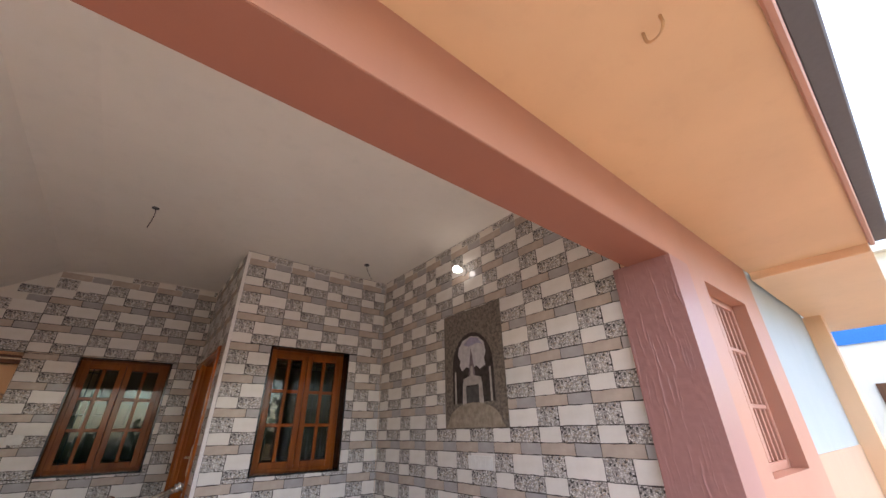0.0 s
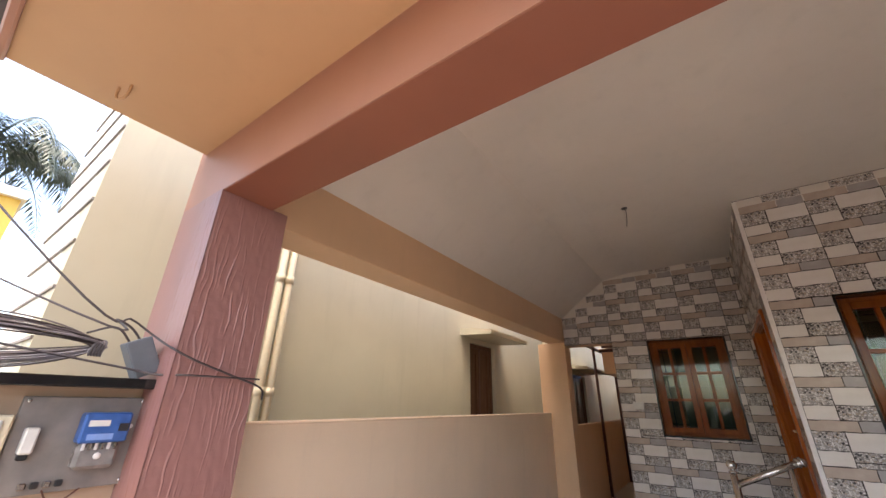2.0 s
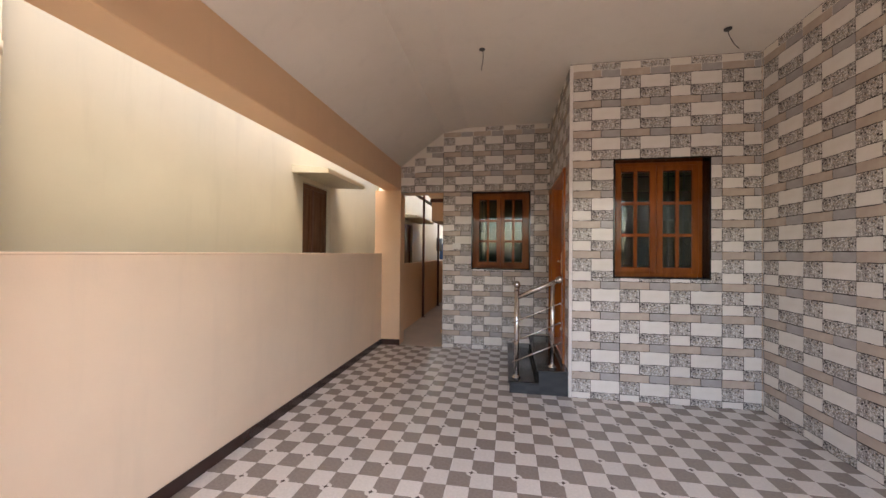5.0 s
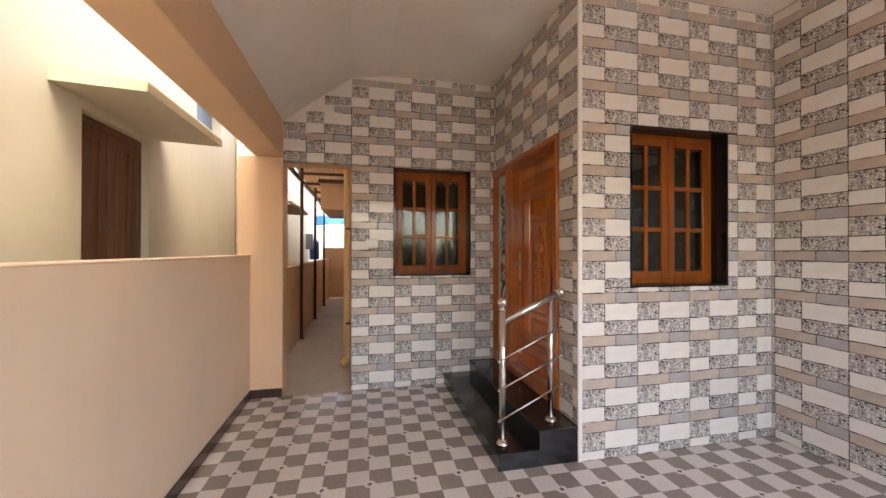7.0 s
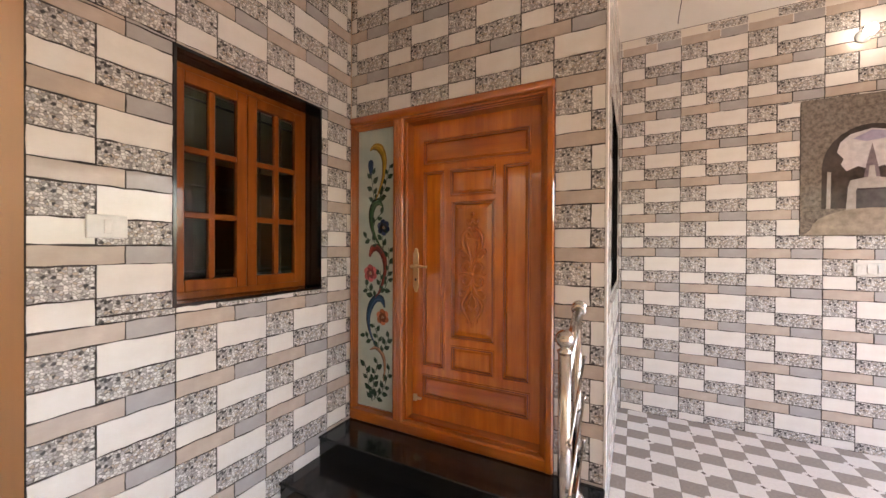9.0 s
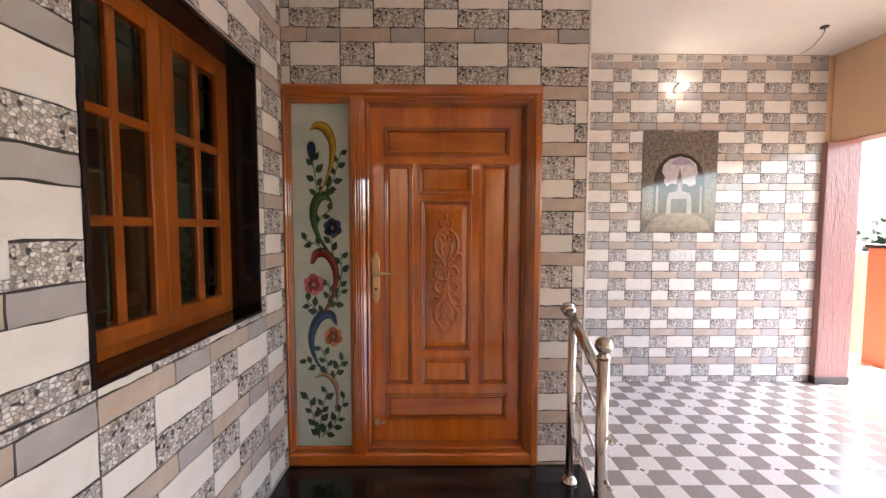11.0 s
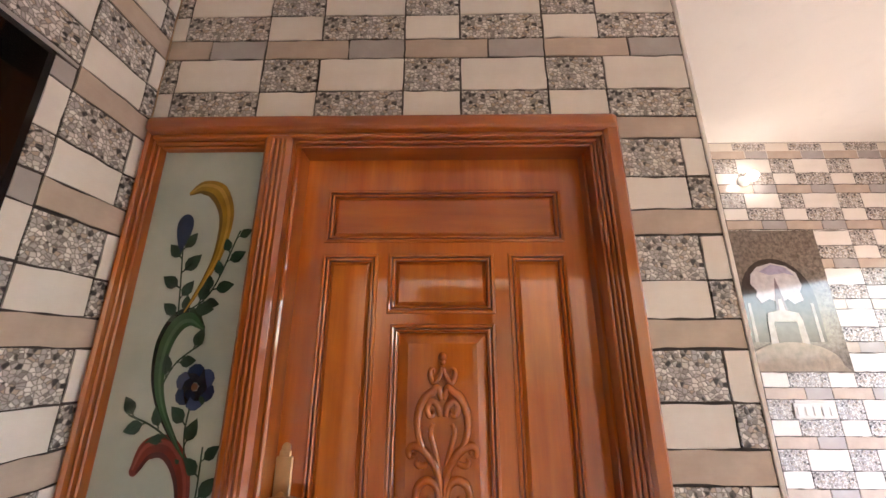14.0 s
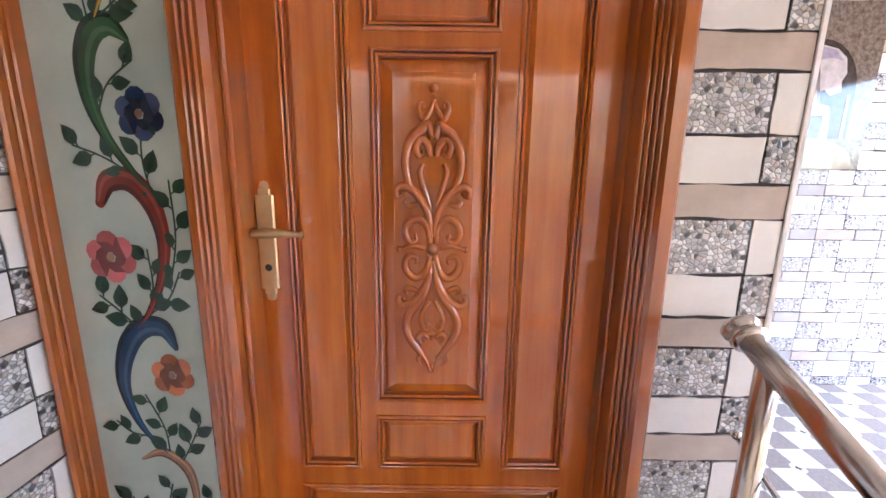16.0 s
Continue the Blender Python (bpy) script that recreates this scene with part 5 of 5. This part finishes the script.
# ---- street side ----
wall("wall_gate", boxes((2.65, 2.8, -7.5, -4.25, -0.12, 1.3)), M_ORANGE, "low orange compound wall by the entrance")
gp = thing("gate_pillar", "terracotta gate pillar with a dark cap", "pillar", at=(2.2, -4.45, -0.12))
part("shaft", boxes((-0.12, 0.12, -0.25, 0.12, 0, 1.5), bevel=0.006), M_TERRACOTTA, gp)
part("cap", boxes((-0.14, 0.14, -0.27, 0.14, 1.5, 1.54), bevel=0.004), M_GRANITE, gp)
far = thing("white_house", "white house with a blue painted band in the distance", "house", at=(12, -3, -0.12))
sub("wall", boxes((10, 14, -6, 1, -0.12, 4.5)), M_CREAM_W, far)
sub("band", boxes((9.97, 10, -6, 1, 2.92, 3.42)), M_TARP, far, "blue painted band")
sub("roof", boxes((9.8, 14.2, -6.2, 1.2, 4.5, 4.65)), M_CREAM_W, far)
for y in (-4.6, -1.8):
    sub("window", boxes((9.96, 10, y, y + 1.1, 0.9, 2.2)), M_OLDWOOD, far)
M_LEAF = plain("dusty_leaf", (0.06, 0.085, 0.035), 0.6, spread=0.5, scale=3)
M_BARK = plain("grey_bark", (0.16, 0.12, 0.09), 0.9, spread=0.4)


M_PALM = plain("palm_leaf", (0.05, 0.075, 0.045), 0.45, spread=0.4, scale=3, bump=0)


def tree(at, height, spread, seed, n=4200, label="dusty green tree behind the houses"):
    rt = random.Random(seed)
    t = thing("tree", label, "tree", at=at)
    bm = bmesh.new()
    tube(bm, spline([(0, 0, 0), (0.1, 0.05, height * 0.3), (-0.05, 0.1, height * 0.55), (0.0, 0.0, height * 0.85)], 5), [0.16 - 0.0085 * k for k in range(16)], 8)
    tips = []
    for k in range(11):
        a, z = rt.uniform(0, 6.28), height * rt.uniform(0.4, 0.8)
        tip = Vector((spread * rt.uniform(0.5, 1) * math.cos(a), spread * rt.uniform(0.5, 1) * math.sin(a), z + height * rt.uniform(0.08, 0.3)))
        tube(bm, spline([(0, 0, z), tip * 0.5 + Vector((0, 0, z * 0.5)), tip], 4), [0.06, 0.05, 0.045, 0.04, 0.03, 0.025, 0.02, 0.015, 0.01], 6)
        tips.append(tip)
    part("trunk", bm, M_BARK, t)
    verts, faces = [], []
    for k in range(n):
        c = rt.choice(tips) + Vector((rt.gauss(0, 0.32), rt.gauss(0, 0.32), rt.gauss(0, 0.25))) * spread * 0.7
        d = Vector((rt.uniform(-1, 1), rt.uniform(-1, 1), rt.uniform(-1, 0.3))).normalized() * rt.uniform(0.1, 0.24)
        s = d.cross(Vector((rt.uniform(-1, 1), rt.uniform(-1, 1), 1))).normalized() * 0.05
        i = len(verts)
        verts += [c - s * 0.2, c + d * 0.5 + s, c + d, c + d * 0.5 - s]
        faces.append((i, i + 1, i + 2, i + 3))
    me = bpy.data.meshes.new("crown")
    me.from_pydata(verts, [], faces)
    me.materials.append(M_LEAF)
    new("crown", me).parent = t
    return t


def palm(at, height, reach, seed):
    """A leaning trunk with drooping fronds of narrow hanging leaflets."""
    rt = random.Random(seed)
    t = thing("palm_tree", "coconut palm with drooping dark green fronds behind the houses", "tree", at=at)
    bm = bmesh.new()
    tube(bm, spline([(0.5, 0.3, 0), (0.35, 0.2, height * 0.4), (0.05, 0.0, height * 0.8), (0.0, 0.0, height)], 6), [0.17 - 0.005 * k for k in range(19)], 10)
    part("trunk", bm, M_BARK, t)
    for k in range(17):
        a, up, r = 2 * math.pi * k / 17 + rt.uniform(-0.2, 0.2), rt.uniform(0.05, 0.95), reach * rt.uniform(0.8, 1.1)
        out = Vector((math.cos(a), math.sin(a), 0))
        rib = spline([Vector((0, 0, height)) + out * (r * s) + Vector((0, 0, up * r * (s * 1.3 - 1.5 * s * s) - 0.35 * r * s ** 3)) for s in (0, 0.25, 0.5, 0.75, 1.0)], 9)
        bm = bmesh.new()
        tube(bm, rib, [0.028 - 0.0006 * i for i in range(len(rib))], 5)
        for i in range(4, len(rib)):
            d = (rib[i] - rib[i - 1]).normalized()
            side = d.cross(Vector((0, 0, 1))).normalized()
            size = 0.62 * math.sin(math.pi * min(1.0, 0.18 + 0.78 * i / len(rib))) + 0.12
            for s in (-1, 1):
                for h in (0.0, 0.5):
                    p = rib[i - 1].lerp(rib[i], h)
                    tip = p + (side * s * rt.uniform(0.45, 0.8) + d * 0.35 + Vector((0, 0, -rt.uniform(0.5, 1.0)))).normalized() * size
                    m = p.lerp(tip, 0.45) + Vector((0, 0, 0.05))
                    bm.faces.new([bm.verts.new(q) for q in (p, m + d * 0.022, tip, m - d * 0.022)])
        part("frond", bm, M_PALM, t)
    return t


palm((-13, -4.5, -0.12), 7.0, 2.9, 3)
# Trees, road and hedge stand out of view, added to darken pane reflections.
for i, (x, y) in enumerate(((-9, -24), (-3, -27), (4, -25), (10, -26))):
    tree((x, y, -0.12), 6.5 + i % 2, 2.6, 20 + i, 2600, "dusty green tree across the street")
tagged(part("road", boxes((-40, 40, -13.5, -8.5, -0.14, -0.112)), plain("worn_asphalt", (0.07, 0.067, 0.064), 0.85, spread=0.3, scale=8)), "grey asphalt street strip added out of view in front of the house", "road", kind="structure")
hedge = thing("hedge", "dense dusty green hedge added out of view to darken pane reflections", "hedge", at=(0, -15, -0.12))
hv, hf = [], []
rh = random.Random(77)
for k in range(9000):
    x = rh.uniform(-11, 11)
    c = Vector((x, rh.gauss(0, 0.45), abs(rh.gauss(0.8, 0.6)) * (1 + 0.3 * math.sin(x * 1.7) + 0.2 * math.sin(x * 4.1))))
    d = Vector((rh.uniform(-1, 1), rh.uniform(-1, 1), rh.uniform(-0.5, 1))).normalized() * 0.34
    q = d.cross(Vector((0.3, rh.uniform(-1, 1), 1))).normalized() * 0.11
    i = len(hv)
    hv += [c, c + d * 0.5 + q, c + d, c + d * 0.5 - q]
    hf.append((i, i + 1, i + 2, i + 3))
me = bpy.data.meshes.new("foliage")
me.from_pydata(hv, [], hf)
me.materials.append(M_LEAF)
new("foliage", me).parent = hedge
bm = bmesh.new()
for x in range(-10, 11, 2):
    tube(bm, [(x, 0, 0), (x + 0.1, 0.05, 0.9)], [0.05, 0.02], 6)
part("stems", bm, M_BARK, hedge)
wb = thing("wall_box", "dark box with a blue drum on the neighbour wall", "box", at=(XN, 9.2, 1.2))
part("box", boxes((0.0, 0.2, -0.25, 0.2, 0.3, 0.75), bevel=0.01), M_GREYBOX, wb)
bm = bmesh.new()
lathe(bm, [(0.12, 0), (0.14, 0.05), (0.14, 0.5), (0.11, 0.56)], (0.22, -0.05, 0.0))
part("drum", bm, M_BLUE, wb)
bm = bmesh.new()
for k in range(3):
    lathe(bm, [(0.1, 0), (0.14, 0.2), (0.12, 0.22)], (0.0, 0.5 * k, 0))
shrub = thing("potted_plant", "green bushy plant by the far house", "plant", at=(8.6, -3.6, -0.12))
part("pot", bm, M_TERRACOTTA, shrub)
verts, faces = [], []
rt = random.Random(31)
for k in range(420):
    c = Vector((rt.gauss(0, 0.25), 0.5 + rt.gauss(0, 0.5), 0.7 + rt.gauss(0, 0.28)))
    d = Vector((rt.uniform(-1, 1), rt.uniform(-1, 1), rt.uniform(-0.4, 1))).normalized() * 0.16
    s = d.cross(Vector((0.3, 0.2, 1))).normalized() * 0.035
    i = len(verts)
    verts += [c, c + d * 0.5 + s, c + d, c + d * 0.5 - s]
    faces.append((i, i + 1, i + 2, i + 3))
me = bpy.data.meshes.new("foliage")
me.from_pydata(verts, [], faces)
me.materials.append(M_LEAF)
new("foliage", me).parent = shrub

# ---- wall tiles, each a printed tile of six stones ----
rj = random.Random(12)
STONES = ((0.0, 0.4, 0.175, 0.3, 3), (0.4, 1.0, 0.175, 0.3, 0), (0.0, 0.4, 0.075, 0.175, 0), (0.4, 1.0, 0.075, 0.175, 3), (0.0, 0.6, 0.0, 0.075, 1), (0.6, 1.0, 0.0, 0.075, 2))
TW, TH = 0.45, 0.3
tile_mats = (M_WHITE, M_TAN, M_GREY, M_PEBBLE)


def tile_mesh(rects, rng):
    """Stones as low plates with slightly wavy edges; local x runs along the wall, -y out of it."""
    bm = bmesh.new()
    g = 0.003
    for a, b, c, d, k in rects:
        if b - a < 0.008 or d - c < 0.008:
            continue
        j = lambda: rng.uniform(-0.0028, 0.0028)
        nu, nv = max(1, round((b - a) / 0.045)), max(1, round((d - c) / 0.045))
        us = [a + g + (b - a - 2 * g) * k / nu for k in range(nu + 1)]
        vs = [c + g + (d - c - 2 * g) * k / nv for k in range(nv + 1)]
        pts = [(u, c + g + j()) for u in us] + [(b - g + j() * 0.8, v) for v in vs[1:]] + [(u, d - g + j()) for u in us[-2::-1]] + [(a + g + j() * 0.8, v) for v in vs[-2:0:-1]]
        f = [bm.verts.new((x, 0.0, z)) for x, z in pts]
        r = [bm.verts.new((x, 0.004, z)) for x, z in pts]
        fc = bm.faces.new(f)
        fc.material_index = k
        for i in range(len(f)):
            q = bm.faces.new((f[i], r[i], r[(i + 1) % len(f)], f[(i + 1) % len(f)]))
            q.material_index = k
    if not bm.faces:
        bm.free()
        return None
    bmesh.ops.recalc_face_normals(bm, faces=bm.faces)
    me = bpy.data.meshes.new("tile")
    bm.to_mesh(me)
    bm.free()
    for k in tile_mats:
        me.materials.append(k)
    return me


FULL = [tile_mesh([(a * TW, b * TW, c, d, k) for a, b, c, d, k in STONES], rj) for _ in range(5)]


def crest_of(x):
    """Underside of the ceiling over the back wall."""
    ps = ((XC, 2.76), (-1.95, 2.99), (-1.56, 3.27), (-1.2, 3.325), (-0.4, ZC), (9.0, ZC))
    for (a, za), (b, zb) in zip(ps, ps[1:]):
        if x <= b:
            return za + (zb - za) * max(0.0, x - a) / (b - a)
    return ZC


def clad(owner, place, length, starts, holes, top, phase=0.19, crest=lambda u: 3.33):
    """Tiles over u in 0..length and z in 0..top; place(u) gives the pose of a tile whose corner is at u."""
    z = phase - TH * 1.0
    while z < top:
        for s0, lo, hi, zlo, zhi in starts:
            u = s0
            while u < hi:
                rect = [(max(u, lo), min(u + TW, hi), max(z, 0.0, zlo), min(z + TH, top, zhi))]
                if rect[0][1] - rect[0][0] > 0.006 and rect[0][3] - rect[0][2] > 0.006:
                    rs = []
                    whole = u >= lo and u + TW <= hi and z >= max(0, zlo) and z + TH <= min(top, zhi)
                    for a, b, c, d, k in STONES:
                        r_ = [(max(u + a * TW, lo), min(u + b * TW, hi), max(z + c, 0.0, zlo), min(z + d, top, zhi))]
                        r_ = [q for q in r_ if q[1] > q[0] and q[3] > q[2]]
                        if r_:
                            q = r_[0]
                            room = min(crest(q[0]), crest(q[1]), 3.33) - q[3]
                            if room < (0.02 if k == 0 else -0.03):
                                r_, whole = [], False
                        for h in holes:
                            n0 = len(r_), r_[0] if r_ else None
                            r_ = cut(r_, h)
                            if (len(r_), r_[0] if r_ else None) != n0:
                                whole = False
                        rs += [(q[0] - u, q[1] - u, q[2] - z, q[3] - z, k) for q in r_]
                    me = rj.choice(FULL) if whole else tile_mesh(rs, rj)
                    if me:
                        o = new("tile", me)
                        o.parent = owner
                        o.matrix_basis = place(u, z)
                u += TW
        z += TH


def bed(owner, rects, put):
    bm = bmesh.new()
    for a, b, c, d in rects:
        slab(bm, a, b, c, d, 0.0035, T, put)
    part("tile_bed", bm, M_JOINT, owner, "dark jointing behind the tiles")


ry = Matrix.Rotation(radians(-90), 4, "Z")
# back wall: u runs along x
hb = [(W1[0] - XC, W1[1] - XC, W1[2], W1[3]), (PO[0] - XC - 0.01, PO[1] - XC, -1, PO[3])]
L = -XC
clad(wall_back, lambda u, z: pose(XC + u, YB, z), L, [(0.667 - 2 * TW, 0.0, L, 0, 9)], hb, 3.33, crest=lambda u: crest_of(XC + u))
rs = [(XC, 0.0, 0, 3.34)]
for h in (W1, PO):
    rs = cut(rs, h)
bed(wall_back, rs, lambda u, d, v: (u, YB + d, v))
# bay front
clad(wall_bay, lambda u, z: pose(u, 0.0, z), XM, [(0.028, 0.016, XM, 0, 9)], [W2], 3.33)
bed(wall_bay, cut([(0.0, XM, 0, 3.34)], W2), lambda u, d, v: (u, d, v))
# door wall: u runs towards -y from the back corner
hd = [(YB - D[1], YB - D[0], 0.0, D[3])]
clad(wall_door, lambda u, z: pose(0.0, YB - u, z, 0, 0, -90), YB, [(0.319 - TW, 0.0, YB - 0.007, D[3], 9), (YB - D[0], YB - D[0], YB - 0.007, 0, D[3])], hd, 3.33)
bed(wall_door, cut([(0.0, YB, 0, 3.34)], (D[0], D[1], -1, D[3])), lambda u, d, v: (d, u, v))
# mural wall
LM = -(YF1 + 0.065)
clad(wall_mural, lambda u, z: pose(XM, -u, z, 0, 0, -90), LM, [(0.022 - TW, 0.0, LM, 0, 9)], [(1.24, 2.003, 1.562, 2.58)], 3.33)
bed(wall_mural, [(-LM, 0.0, 0, 3.34)], lambda u, d, v: (XM + d, u, v))
# plaster lip where the tiles stop under the ceiling
lip = boxes((0.0, XM, 0.0016, 0.004, 3.2, 3.335), (0.0016, 0.004, 0.02, YB, 3.2, 3.335), (XM + 0.0016, XM + 0.004, -LM, 0.0, 3.2, 3.335))
xs = [XC + 0.02 * k for k in range(int(-XC / 0.02) + 1)] + [0.0]
for xa, xb in zip(xs, xs[1:]):
    za, zb = crest_of(xa), crest_of(xb)
    low = 0.14 if xa > -1.3 else 0.3
    lip.faces.new([lip.verts.new(p) for p in ((xa, YB + 0.0016, za - low), (xb, YB + 0.0016, zb - low), (xb, YB + 0.0016, zb), (xa, YB + 0.0016, za))])
tagged(part("plaster_lip", lip, M_CEIL), "off-white plaster strip between tiles and ceiling", "trim", kind="structure")
tagged(part("corner_bead", boxes((-0.003, 0.0285, -0.004, 0.0095, 0.0, 3.33), bevel=0.002), M_BEAD), "white edge strip up the tiled corner", "trim", kind="structure")

# ---- floor of printed tiles ----
floor = tagged(part("floor", boxes((-2.66, XM + 0.2, YF1 - 0.3, YB, -0.12, -0.008)), M_JOINT), "checked grey and brown tile floor of the porch", "floor", kind="structure")
X0, Y0 = -1.414, -1.74


def floor_tile(a, b, c, d):
    bm = bmesh.new()
    box(bm, a + 0.0008, b - 0.0008, c + 0.0008, d - 0.0008, -0.008, 0.0)
    me = bpy.data.meshes.new("floor_tile")
    bm.to_mesh(me)
    bm.free()
    me.materials.append(M_FLOOR)
    return me


full_floor = floor_tile(-PX / 2, PX / 2, -PY / 2, PY / 2)
for i in range(-5, 13):
    for j in range(-6, 13):
        cx, cy = X0 + i * PX, Y0 + j * PY
        r0 = (cx - PX / 2, cx + PX / 2, cy - PY / 2, cy + PY / 2)
        r1 = (max(r0[0], XP), min(r0[1], XM), max(r0[2], YF0), min(r0[3], YB))
        if r1[0] >= r1[1] or r1[2] >= r1[3]:
            continue
        rs = cut([r1], (0.0, 9.0, 0.0, 9.0))
        for r in rs:
            if r[1] - r[0] < 0.004 or r[3] - r[2] < 0.004:
                continue
            me = full_floor if r == r0 else floor_tile(r[0] - cx, r[1] - cx, r[2] - cy, r[3] - cy)
            o = new("floor_tile", me)
            o.parent = floor
            o.location = (cx, cy, 0)
bm = bmesh.new()
for i in range(-3, 18):
    for j in range(1, 8):
        cx, cy = i * PX, -j * PY
        box(bm, cx - PX / 2 + 0.0008, cx + PX / 2 - 0.0008, cy - PY / 2 + 0.0008, cy + PY / 2 - 0.0008, -0.02, -0.012)
yard = part("yard_tiles", bm, M_FLOOR)
yard.location = (X0, Y0 - 5 * PY, 0.0)
tagged(yard, "checked tile paving in front of the porch", "paving", kind="stuff")
